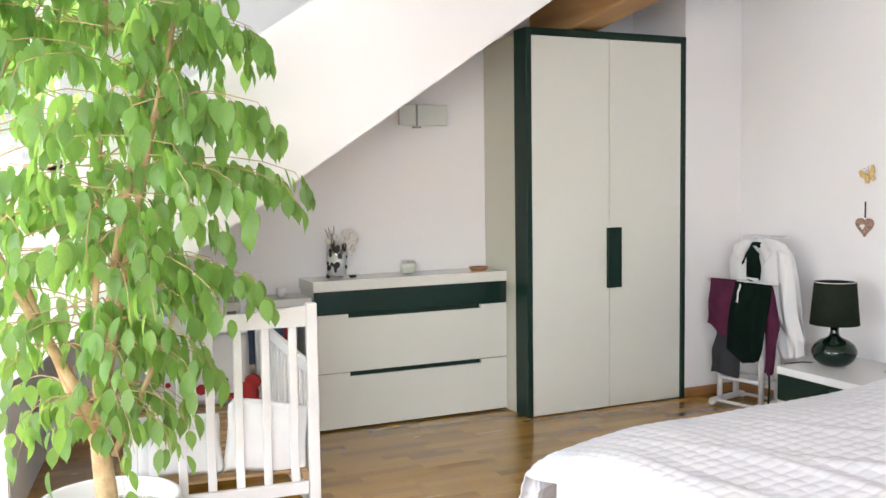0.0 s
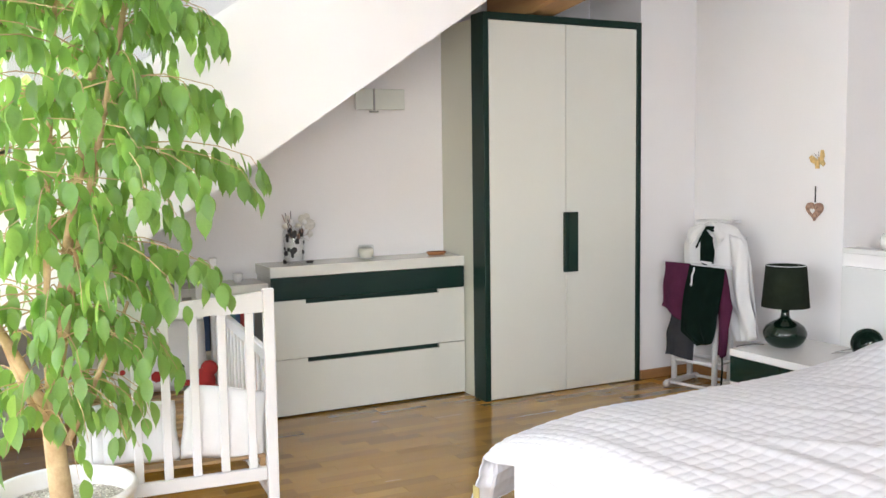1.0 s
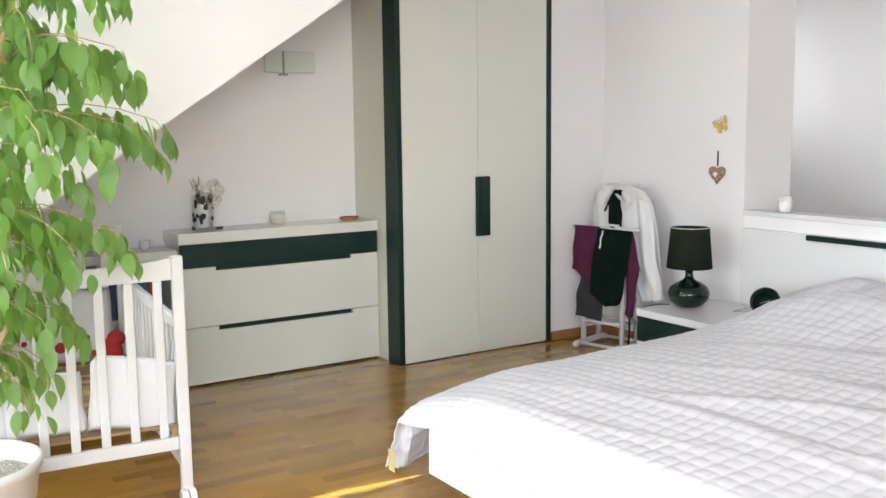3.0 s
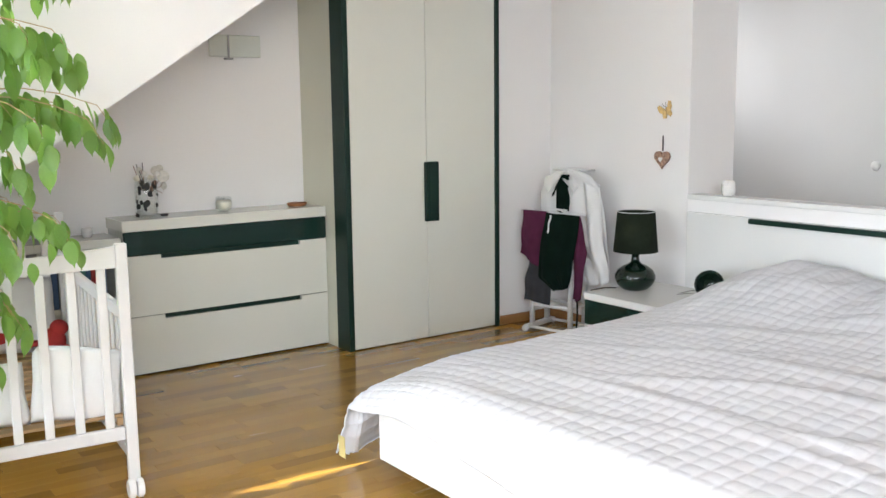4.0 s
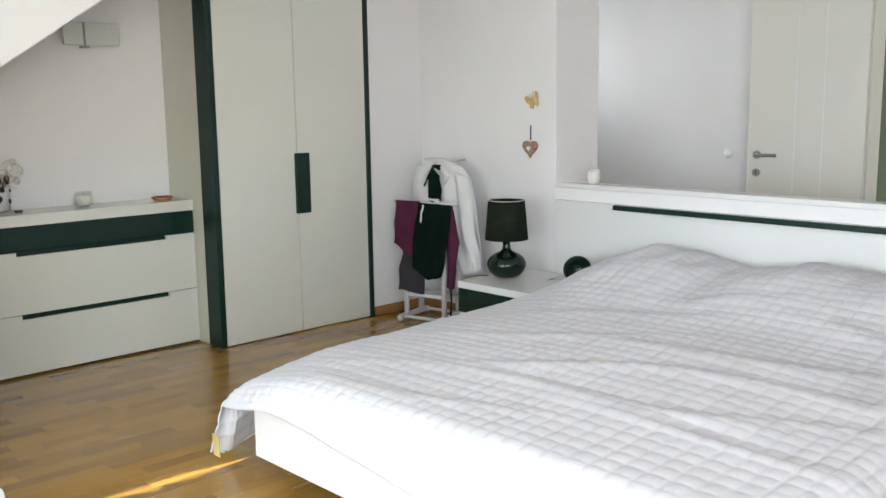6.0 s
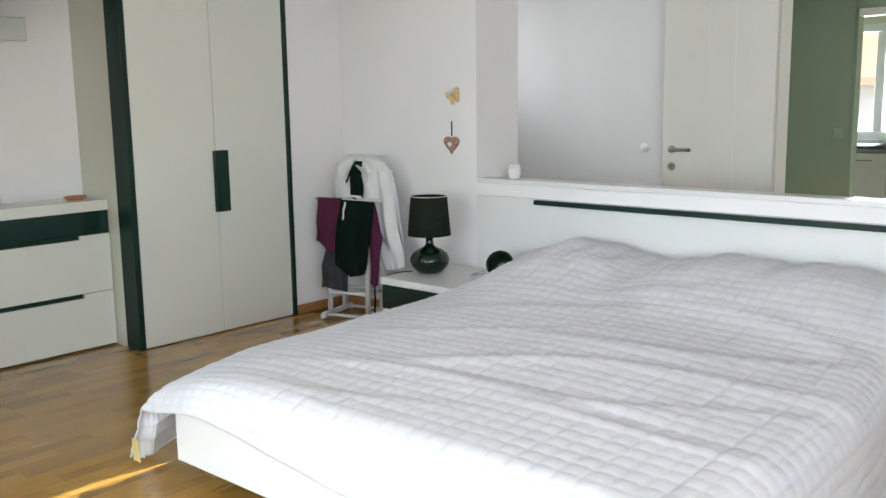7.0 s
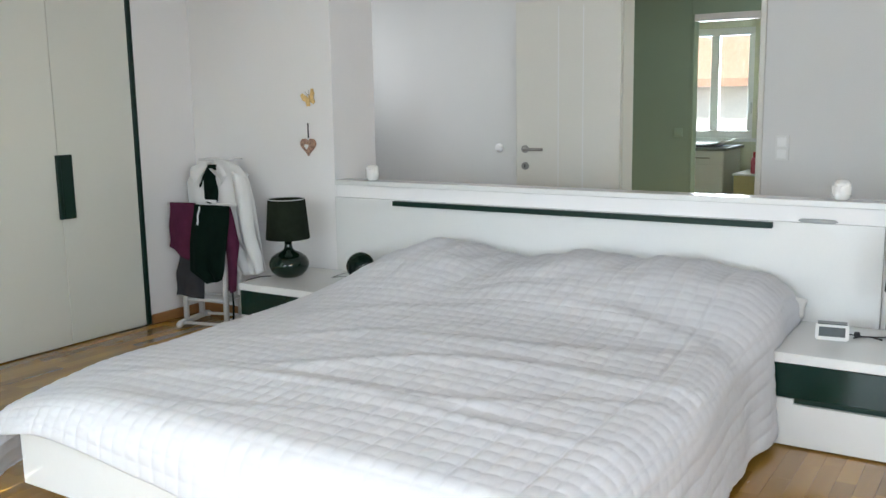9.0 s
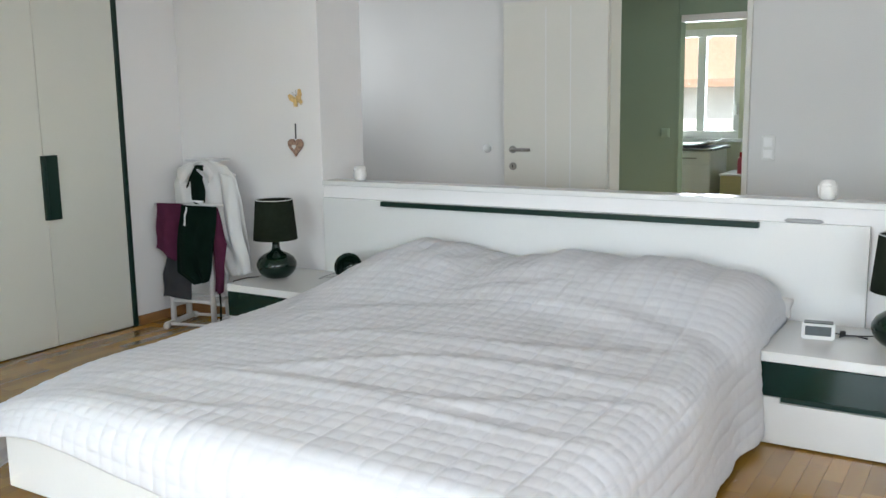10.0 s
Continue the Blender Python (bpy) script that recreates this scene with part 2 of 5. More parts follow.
def sheet(bm, f, nu, nv, thick=0.0):
    """A cloth: f(u, v) gives its points for u and v from 0 to 1; with thickness it gets a back and a rim."""
    P = [[Vector(f(i / nu, j / nv)) for j in range(nv + 1)] for i in range(nu + 1)]
    V = [[bm.verts.new(p) for p in row] for row in P]
    for i in range(nu):
        for j in range(nv):
            bm.faces.new((V[i][j], V[i + 1][j], V[i + 1][j + 1], V[i][j + 1]))
    if thick:
        N = [[((P[min(i + 1, nu)][j] - P[max(i - 1, 0)][j]).cross(P[i][min(j + 1, nv)] - P[i][max(j - 1, 0)])).normalized() for j in range(nv + 1)] for i in range(nu + 1)]
        W = [[bm.verts.new(P[i][j] - thick * N[i][j]) for j in range(nv + 1)] for i in range(nu + 1)]
        for i in range(nu):
            for j in range(nv):
                bm.faces.new((W[i][j], W[i][j + 1], W[i + 1][j + 1], W[i + 1][j]))
        ring = [(i, 0) for i in range(nu)] + [(nu, j) for j in range(nv)] + [(i, nv) for i in range(nu, 0, -1)] + [(0, j) for j in range(nv, 0, -1)]
        for (a, b), (c, d) in zip(ring, ring[1:] + ring[:1]):
            bm.faces.new((V[a][b], W[a][b], W[c][d], V[c][d]))


def finish(name, bm, mat, smooth=False):
    bmesh.ops.recalc_face_normals(bm, faces=bm.faces)
    me = bpy.data.meshes.new(name)
    if smooth:
        for fc in bm.faces:
            fc.smooth = True
    bm.to_mesh(me)
    bm.free()
    me.materials.append(mat)
    return me


def part(name, bm, mat, parent=None, label="", smooth=False):
    """Links a bmesh as one mesh object under a thing or a part."""
    ob = new(name, finish(name, bm, mat, smooth))
    if parent:
        ob.parent = parent
    return tagged(ob, label)


def boxpart(name, dims, mat, parent=None, label="", bevel=0.003):
    bm = bmesh.new()
    box(bm, *dims, bevel=bevel)
    return part(name, bm, mat, parent, label)


def thing(name, label, category, m=None, group=""):
    ob = new(name)
    ob.empty_display_size = 0.1
    if m:
        ob.matrix_world = m
    return tagged(ob, label, category, group)


def structure(name, bm, mat, label, category, smooth=False):
    return tagged(part(name, bm, mat, None, label, smooth), "", category, "", "structure")


def wallbox(name, dims, mat, label="white painted plaster wall", category="wall"):
    bm = bmesh.new()
    box(bm, *dims)
    return structure(name, bm, mat, label, category)


# ---- the large structure ----
CEIL = 2.75
SLOPE0, SLOPE = 0.68, 0.663          # underside of the roof slope: z = SLOPE0 + SLOPE * x
CHEEK = 4.0                          # plane of the dormer's cheek wall
BACK, EAST, FAR = 5.21, 4.27, 5.80   # back wall, headboard wall, far wall of the passage

bm = bmesh.new()
box(bm, -4.0, -1.9, -0.25, 10.6, 5.36, -0.012)
floor = structure("floor", bm, M_OAK, "oak strip parquet floor with a satin varnish", "floor")

wallbox("wall_north", (-2.0, BACK, 0, 3.815, BACK + 0.15, CEIL), M_WALL)
wallbox("wall_north_pier", (3.815, 4.67, 0, EAST + 0.13, BACK + 0.15, CEIL), M_WALL)
wallbox("wall_east_pier", (EAST, 3.49, 0, 4.68, 4.668, CEIL), M_WALL)
# end wall hidden by the pier, with an opening added for the passage's fill
wallbox("wall_passage_end_a", (4.402, 4.672, 0, 4.60, 4.80, CEIL), M_WALL)
wallbox("wall_passage_end_b", (5.60, 4.672, 0, FAR, 4.80, CEIL), M_WALL)
wallbox("wall_passage_end_c", (4.601, 4.672, 0, 5.599, 4.80, 1.35), M_WALL)
wallbox("wall_passage_end_d", (4.601, 4.672, 2.20, 5.599, 4.80, CEIL), M_WALL)
wallbox("wall_half_height", (EAST, -1.8, 0, EAST + 0.10, 3.488, 0.895), M_WALL, "white half-height wall behind the headboard")
bm = bmesh.new()
box(bm, EAST - 0.012, -1.8, 0.897, EAST + 0.115, 3.486, 0.925, bevel=0.004, seg=2)
structure("trim_ledge", bm, M_LACQW, "glossy white ledge board on the half wall", "ledge")

# far wall of the passage with its doorway
D0, D1, DH = 1.415, 2.29, 2.06
wallbox("wall_far_a", (FAR, D1, 0, FAR + 0.14, 4.80, CEIL), M_FARWALL, "light grey passage wall")
wallbox("wall_far_b", (FAR, -1.8, 0, FAR + 0.14, D0, CEIL), M_FARWALL, "light grey passage wall")
wallbox("wall_far_lintel", (FAR, D0 + 0.001, DH, FAR + 0.14, D1 - 0.001, CEIL), M_WALL)
door_frame = thing("door_frame", "white lacquered door frame round the open doorway", "door frame")
door_frame["kind"] = "structure"
for nm, d in dict(jamb_hinge=(FAR - 0.02, D1 - 0.012, 0, FAR + 0.16, D1 + 0.02, DH + 0.02), jamb_lock=(FAR - 0.02, D0 - 0.030, 0, FAR + 0.16, D0 + 0.004, DH + 0.02), head=(FAR - 0.02, D0 + 0.005, DH - 0.03, FAR + 0.16, D1 - 0.013, DH + 0.02)).items():
    boxpart("jamb" if "jamb" in nm else "head", d, M_DOOR, door_frame)

wallbox("wall_hall_north", (FAR + 0.14, 4.70, 0, 8.2, 4.80, CEIL), M_GREEN, "sage green painted hall wall")
# unseen hall wall; its window opening is added for the hall's fill lamp
wallbox("wall_hall_south_a", (FAR + 0.14, -0.1, 0, 6.4, 0.0, CEIL), M_WALL)
wallbox("wall_hall_south_b", (7.6, -0.1, 0, 8.2, 0.0, CEIL), M_WALL)
wallbox("wall_hall_south_c", (6.401, -0.1, 0, 7.599, 0.0, 0.95), M_WALL)
wallbox("wall_hall_south_d", (6.401, -0.1, 2.25, 7.599, 0.0, CEIL), M_WALL)
wallbox("wall_green", (8.2, 2.60, 0, 8.3, 4.80, CEIL), M_GREEN, "sage green painted hall wall")
wallbox("wall_green_south", (8.2, -0.1, 0, 8.3, 1.70, CEIL), M_GREEN, "sage green painted hall wall")
bath_frame = thing("bathroom_door_frame", "white frame of the bathroom doorway", "door frame")
bath_frame["kind"] = "structure"
boxpart("jamb", (8.195, 2.575, 0, 8.32, 2.60, 2.08), M_GREEN, bath_frame)
boxpart("jamb", (8.18, 1.70, 0, 8.32, 1.755, 2.08), M_WHITE, bath_frame)
boxpart("head", (8.18, 1.757, 2.02, 8.32, 2.573, 2.08), M_WHITE, bath_frame)
wallbox("wall_bath_lintel", (8.2, 1.702, 2.082, 8.3, 2.598, CEIL), M_GREEN, "sage green painted hall wall")
wallbox("wall_bath_north", (8.3, 3.55, 0, 10.4, 3.65, CEIL), M_CREAM, "cream painted bathroom wall")
wallbox("wall_bath_south", (8.3, 1.2, 0, 10.4, 1.3, CEIL), M_CREAM, "cream painted bathroom wall")
W0, W1, WZ0, WZ1 = 2.60, 3.36, 0.90, 2.10
wallbox("wall_bath_east_a", (10.4, W1, 0, 10.6, 3.65, CEIL), M_CREAM, "cream painted bathroom wall")
wallbox("wall_bath_east_b", (10.4, 1.2, 0, 10.6, W0, CEIL), M_CREAM, "cream painted bathroom wall")
wallbox("wall_bath_east_c", (10.4, W0 + 0.001, 0, 10.6, W1 - 0.001, WZ0), M_CREAM, "cream painted bathroom wall")
wallbox("wall_bath_east_d", (10.4, W0 + 0.001, WZ1, 10.6, W1 - 0.001, CEIL), M_CREAM, "cream painted bathroom wall")

# unseen west and south walls; their windows and narrow high sun slot are added
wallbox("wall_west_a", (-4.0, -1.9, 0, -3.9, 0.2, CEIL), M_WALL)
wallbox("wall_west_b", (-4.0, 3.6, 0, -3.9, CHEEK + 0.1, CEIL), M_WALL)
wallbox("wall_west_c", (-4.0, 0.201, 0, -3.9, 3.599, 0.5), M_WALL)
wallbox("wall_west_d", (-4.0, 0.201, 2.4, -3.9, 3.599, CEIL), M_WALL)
wallbox("wall_west_e", (-3.9, CHEEK, 0, -1.901, CHEEK + 0.1, CEIL), M_WALL)
# the south opening is made up to hold its fill lamp
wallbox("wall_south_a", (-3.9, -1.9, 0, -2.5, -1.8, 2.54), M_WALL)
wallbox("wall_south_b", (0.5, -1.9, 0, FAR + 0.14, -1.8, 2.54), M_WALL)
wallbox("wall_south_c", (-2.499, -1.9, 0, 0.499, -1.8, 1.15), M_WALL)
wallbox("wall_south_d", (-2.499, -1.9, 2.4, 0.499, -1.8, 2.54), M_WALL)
wallbox("wall_south_e", (-3.9, -1.9, 2.541, -0.90, -1.8, CEIL), M_WALL)
wallbox("wall_south_f", (0.10, -1.9, 2.541, FAR + 0.14, -1.8, CEIL), M_WALL)
wallbox("wall_south_g", (-0.899, -1.9, 2.76, 0.099, -1.8, CEIL), M_WALL)
# added sun blocker over the south opening, never in view
wallbox("eaves", (-4.0, -4.6, 2.46, 2.8, -1.902, 2.52), M_WHITE, "unseen white slab added outside to block the sun", "eaves")

# made-up mask: its slit cuts the sun down to the streak by the bed
bm = bmesh.new()
prism(bm, [(-0.95, 2.50), (0.15, 2.50), (0.15, 2.634), (-0.059, 2.625), (-0.354, 2.612), (-0.456, 2.626), (-0.47, 2.606), (-0.70, 2.648), (-0.95, 2.66)], 1, -1.798, -1.790)
prism(bm, [(-0.95, 2.640), (-0.70, 2.648), (-0.391, 2.648), (-0.059, 2.627), (0.15, 2.615), (0.15, 2.80), (-0.95, 2.80)], 1, -1.789, -1.782)
structure("window_blind", bm, M_WHITE, "unseen white mask added in the high slot to shape the sun streak", "blind")

bm = bmesh.new()
box(bm, -4.0, -1.9, CEIL, 10.6, 5.36, CEIL + 0.15)
structure("ceiling", bm, M_WALL, "white painted plaster ceiling", "ceiling")

# knee wall and roof slope over the niche, dormer cheek with its slanted window
bm = bmesh.new()
prism(bm, [(-0.31, CHEEK + 0.102), (-0.10, CHEEK + 0.102), (0.06, BACK), (-0.31, BACK)], 2, 0.0, SLOPE0 - 0.16)
structure("wall_knee", bm, M_WALL, "white knee wall under the roof slope", "wall")
bm = bmesh.new()
x1 = (CEIL - SLOPE0) / SLOPE
prism(bm, [(-0.31, SLOPE0 - 0.2055), (x1, CEIL), (x1 - 0.2, CEIL), (-0.31, SLOPE0 - 0.06)], 1, CHEEK + 0.101, BACK)
structure("roof_slope", bm, M_WALL, "white plastered underside of the roof slope", "roof slope")


def slope_z(x, up=0.0):
    return SLOPE0 + SLOPE * x + up


bm = bmesh.new()
WL, WTOP, WUP = -1.30, 2.58, 0.70
wx = (WTOP - WUP - SLOPE0) / SLOPE
prism(bm, [(-1.9, 0), (-0.105, 0), (-0.105, slope_z(-0.105)), (wx, slope_z(wx)), (wx, slope_z(wx, WUP)), (WL, slope_z(WL, WUP)), (-1.9, slope_z(-1.9, WUP))], 1, CHEEK, CHEEK + 0.1)
prism(bm, [(wx, slope_z(wx)), (x1, CEIL), (wx, CEIL)], 1, CHEEK, CHEEK + 0.1)
prism(bm, [(-1.9, slope_z(-1.9, WUP)), (WL, slope_z(WL, WUP)), (WL, CEIL), (-1.9, CEIL)], 1, CHEEK, CHEEK + 0.1)
prism(bm, [(WL, WTOP), (wx, WTOP), (wx, CEIL), (WL, CEIL)], 1, CHEEK, CHEEK + 0.1)
structure("wall_cheek", bm, M_WALL, "white dormer cheek wall that follows the roof slope", "wall")

cheek_window = thing("window_1", "slanted white-framed dormer window in the cheek wall", "window")
cheek_window["kind"] = "structure"
bm = bmesh.new()
for (ax, az), (bx, bz) in (((WL, slope_z(WL, WUP)), (wx, WTOP)), ((WL, WTOP), (wx, WTOP)), ((WL, slope_z(WL, WUP)), (WL, WTOP)), ((0.12, slope_z(0.12, WUP)), (0.12, WTOP))):
    d = Vector((bx - ax, bz - az)).normalized() * 0.03
    n = Vector((-d.y, d.x))
    prism(bm, [(ax - n.x, az - n.y), (bx - n.x, bz - n.y), (bx + n.x, bz + n.y), (ax + n.x, az + n.y)], 1, CHEEK + 0.03, CHEEK + 0.08)
part("window_frame", bm, M_PLAST, cheek_window)
bm = bmesh.new()
prism(bm, [(WL, slope_z(WL, WUP)), (wx, WTOP), (WL, WTOP)], 1, CHEEK + 0.053, CHEEK + 0.057)
pane = part("pane", bm, M_GLASS, cheek_window)
pane.visible_shadow = False

bath_window = thing("window_2", "white bathroom casement window with a handle", "window")
bath_window["kind"] = "structure"
bm = bmesh.new()
for y0, y1, z0, z1 in ((W0, W0 + 0.07, WZ0 + 0.081, WZ1 - 0.081), (W1 - 0.07, W1, WZ0 + 0.081, WZ1 - 0.081), (2.99, 3.08, WZ0 + 0.081, WZ1 - 0.081), (W0, W1, WZ0, WZ0 + 0.08), (W0, W1, WZ1 - 0.08, WZ1)):
    box(bm, 10.43, y0, z0, 10.50, y1, z1, bevel=0.004)
part("window_frame", bm, M_PLAST, bath_window)
boxpart("window_sill", (10.36, W0 - 0.06, WZ0 - 0.04, 10.43, W1 + 0.06, WZ0), M_PLAST, bath_window)
boxpart("handle", (10.395, W0 + 0.02, 1.16, 10.43, W0 + 0.045, 1.28), M_PLAST, bath_window)
for y0, y1 in ((W0 + 0.071, 2.989), (3.081, W1 - 0.071)):
    p = boxpart("pane", (10.46, y0, WZ0 + 0.081, 10.464, y1, WZ1 - 0.081), M_GLASS, bath_window, bevel=0)
    p.visible_shadow = False

bm = bmesh.new()
box(bm, 3.0, 2.0, -0.0, 3.2, BACK, 0.24, bevel=0.012)
for v_ in bm.verts:
    v_.co.z += 2.30 + 0.12 * (4.7 - v_.co.y)
beam = part("ceiling_beam", bm, M_BEAM)
tagged(beam, "honey-coloured timber beam under the ceiling", "beam", "", "structure")

# skirting boards
for k, d in enumerate(((3.817, 4.652, 0, EAST - 0.016, 4.668, 0.06), (EAST - 0.015, 3.73, 0, EAST - 0.001, 4.652, 0.06), (EAST - 0.015, -1.78, 0, EAST - 0.001, 0.17, 0.06), (0.085, BACK - 0.016, 0, 0.615, BACK - 0.001, 0.06))):
    s = boxpart("baseboard", d, M_SKIRT, None, "", 0.004)
    tagged(s, "oak skirting board at the foot of the wall", "skirting board", "", "structure")

# outside
bm = bmesh.new()
box(bm, -400, -400, -3.3, 400, 400, -3.2)
structure("ground", bm, M_EARTH, "pale paved ground below the house", "ground")

def backdrop(name, x0, y0, x1, y1, z0, z1, strength):
    """A plain bright sky far outside a window."""
    m = bpy.data.materials.new("bright_sky")
    m.use_nodes = True
    n, l = m.node_tree.nodes, m.node_tree.links
    e = n.new("ShaderNodeEmission")
    e.inputs[0].default_value, e.inputs[1].default_value = (1.0, 0.98, 0.96, 1), strength
    l.new(e.outputs[0], n["Material Output"].inputs[0])
    bm = bmesh.new()
    vs = [bm.verts.new(p) for p in ((x0, y0, z0), (x1, y1, z0), (x1, y1, z1), (x0, y0, z1))]
    bm.faces.new(vs)
    structure(name, bm, m, "plain bright overcast distance outside the window", "backdrop")


house = thing("house", "pale plastered neighbouring house with a clay tile roof", "house")
boxpart("wall", (24.0, 2.0, -3.2, 31.0, 14.0, 1.85), M_PLASTER, house, "", 0)
bm = bmesh.new()
prism(bm, [(23.4, 1.75), (27.5, 4.6), (31.6, 1.75), (31.6, 1.55), (27.5, 4.4), (23.4, 1.55)], 1, 1.6, 14.4)
part("roof", bm, M_ROOF, house, "red-brown clay tile roof")
for y in (3.2, 9.4, 12.0):
    win = boxpart("window", (23.96, y, 0.0, 24.0, y + 0.9, 1.2), M_PLAST, house, "", 0.01)
    for k in (0, 1):
        boxpart("pane", (23.945, y + 0.06 + 0.41 * k, 0.07, 23.958, y + 0.43 + 0.41 * k, 1.13), M_SCREEN, win, "", 0)
backdrop("backdrop_north", -22.0, 30.0, 22.0, 30.0, -3.1, 22.0, 2.6)
backdrop("backdrop_east", 40.0, -12.0, 40.0, 34.0, -3.1, 16.0, 2.6)

# ---- wardrobe and dresser ----
WX0, WX1, WY = 2.70, 3.775, 4.67


def wardrobe():
    w = thing("wardrobe", "tall off-white two-door wardrobe framed in dark green-black lacquer", "wardrobe")
    boxpart("body", (2.69, WY + 0.02, 0.0, WX1 + 0.02, BACK - 0.005, 2.25), M_SIDE, w, "", 0)
    boxpart("side_panel", (2.668, WY + 0.135, 0.0, 2.688, BACK - 0.003, 2.262), M_SIDE, w, "cream side panel", 0.002)
    bm = bmesh.new()
    box(bm, 2.660, WY - 0.014, 0.0, WX0 - 0.004, WY + 0.133, 2.285, bevel=0.004, seg=2)
    part("frame_side", bm, M_FRAME, w, "dark green-black lacquered side of the frame")
    boxpart("frame_side", (WX1 + 0.004, WY - 0.014, 0.0, 3.813, WY + 0.1, 2.285), M_FRAME, w, "dark green-black lacquered side of the frame", 0.004)
    boxpart("frame_top", (WX0 - 0.003, WY - 0.014, 2.245, WX1 + 0.003, WY + 0.17, 2.285), M_FRAME, w, "dark green-black lacquered top of the frame", 0.004)
    mid = 3.237
    for a, b, hx0, hx1 in ((WX0, mid - 0.0015, 3.214, 3.234), (mid + 0.0015, WX1, 3.24, 3.314)):
        door = boxpart("door", (a, WY - 0.008, 0.006, b, WY + 0.014, 2.241), M_LACQ, w, "", 0.002)
        if a == WX0:
            bm = bmesh.new()
            box(bm, 3.215, WY - 0.034, 0.745, 3.2355, WY - 0.009, 1.112, bevel=0.003, seg=2)
        else:
            bm = bmesh.new()
            box(bm, 3.2385, WY - 0.034, 0.745, 3.312, WY - 0.009, 1.112, bevel=0.003, seg=2)
        part("handle", bm, M_FRAME, door, "dark rectangular bar handle")


def notched_front(name, parent, axis, face, depth, a0, a1, z0, z1, n0, n1, nh, mat):
    """A drawer front with a long grip notch cut out of its upper edge. axis 0: it runs along x and faces -y; axis 1: along y and faces -x."""
    bm = bmesh.new()
    pts = [(a0, z0), (a1, z0), (a1, z1), (n1, z1), (n1, z1 - nh), (n0, z1 - nh), (n0, z1), (a0, z1)]
    prism(bm, pts, 1 if axis == 0 else 0, face, face + depth)
    return part(name, bm, mat, parent)


def dresser():
    d = thing("dresser", "low off-white lacquered dresser with a dark glass drawer band", "dresser")
    X0, X1, Y = 1.45, 2.664, 4.92
    boxpart("body", (X0 + 0.01, Y + 0.022, 0.02, X1 - 0.002, BACK - 0.004, 0.79), M_FRAME, d, "", 0)
    boxpart("top", (X0 - 0.008, Y - 0.006, 0.797, X1, BACK - 0.003, 0.857), M_LACQ, d, "", 0.003)
    boxpart("side_panel", (X0, Y + 0.022, 0.004, X0 + 0.009, BACK - 0.004, 0.795), M_LACQ, d, "", 0.001)
    boxpart("plinth", (X0 + 0.02, Y + 0.03, 0.0, X1 - 0.004, Y + 0.06, 0.02), M_FRAME, d, "", 0)
    band = boxpart("drawer", (X0, Y, 0.667, X1 - 0.002, Y + 0.02, 0.794), M_DARK, d, "glossy dark green-black glass drawer", 0.002)
    notched_front("drawer", d, 0, Y, 0.02, X0, X1 - 0.002, 0.333, 0.663, 1.645, 2.485, 0.022, M_LACQ)
    notched_front("drawer", d, 0, Y, 0.02, X0, X1 - 0.002, 0.012, 0.329, 1.650, 2.485, 0.024, M_LACQ)


def low_shelf():
    s = thing("low_shelf", "low white open bookshelf beside the dresser", "shelf")
    X0, X1, Y0 = 0.62, 1.435, 4.93
    boxpart("top", (X0, Y0 - 0.005, 0.725, X1, BACK - 0.004, 0.77), M_LACQ, s, "", 0.003)
    boxpart("back", (X0 + 0.02, BACK - 0.02, 0.03, X1 - 0.02, BACK - 0.005, 0.724), M_LACQ, s, "", 0)
    for x in (X0, 1.015, X1 - 0.022):
        boxpart("side", (x, Y0, 0.0, x + 0.022, BACK - 0.021, 0.724), M_LACQ, s, "", 0.002)
    for a, b in ((X0 + 0.0225, 1.0145), (1.0375, X1 - 0.0225)):
        boxpart("shelf", (a, Y0 + 0.005, 0.03, b, BACK - 0.021, 0.052), M_LACQ, s, "", 0.001)
        boxpart("shelf", (a, Y0 + 0.005, 0.40, b, BACK - 0.021, 0.422), M_LACQ, s, "", 0.001)
    rng = random.Random(4)
    for a, b, z in ((0.65, 1.00, 0.423), (1.045, 1.405, 0.423), (0.65, 1.00, 0.053), (1.045, 1.405, 0.053)):
        x = a
        while x < b - 0.05:
            w, h, dp = rng.uniform(0.016, 0.042), rng.uniform(0.18, 0.26), rng.uniform(0.13, 0.18)
            mat = rng.choice(M_BOOKS)
            bk = thing("book", mat.name.split("_")[1] + " hardback book upright on the low shelf", "book", pose(x, Y0 + 0.02, z), "books on the low shelf")
            boxpart("cover", (0, 0, 0, w, dp, h), mat, bk, "", 0.002)
            boxpart("pages", (0.003, 0.004, h, w - 0.003, dp - 0.004, h + 0.001), M_SHEET, bk, "", 0)
            x += w + rng.choice((0.001, 0.002, 0.002, 0.03))


wardrobe()
dresser()
low_shelf()


# ---- bed ----
def bed():
    b = thing("bed", "wide white lacquered platform bed standing against its headboard", "bed")
    boxpart("footboard", (1.755, 0.90, 0.10, 1.785, 2.87, 0.32), M_LACQW, b, "", 0.004)
    boxpart("side_rail", (1.786, 2.84, 0.10, 4.2, 2.87, 0.32), M_LACQW, b, "", 0.004)
    boxpart("side_rail", (1.786, 0.90, 0.10, 4.2, 0.93, 0.32), M_LACQW, b, "", 0.004)
    boxpart("base", (2.0, 1.1, 0.0, 4.18, 2.66, 0.10), M_FRAME, b, "dark recessed base", 0)
    boxpart("slat_base", (1.786, 0.931, 0.22, 4.19, 2.839, 0.25), M_PINE, b, "", 0)
    bm = bmesh.new()
    box(bm, 1.83, 0.96, 0.252, 4.17, 2.78, 0.33, bevel=0.03, seg=3)
    part("mattress", bm, M_SHEET, b, "white mattress", True)


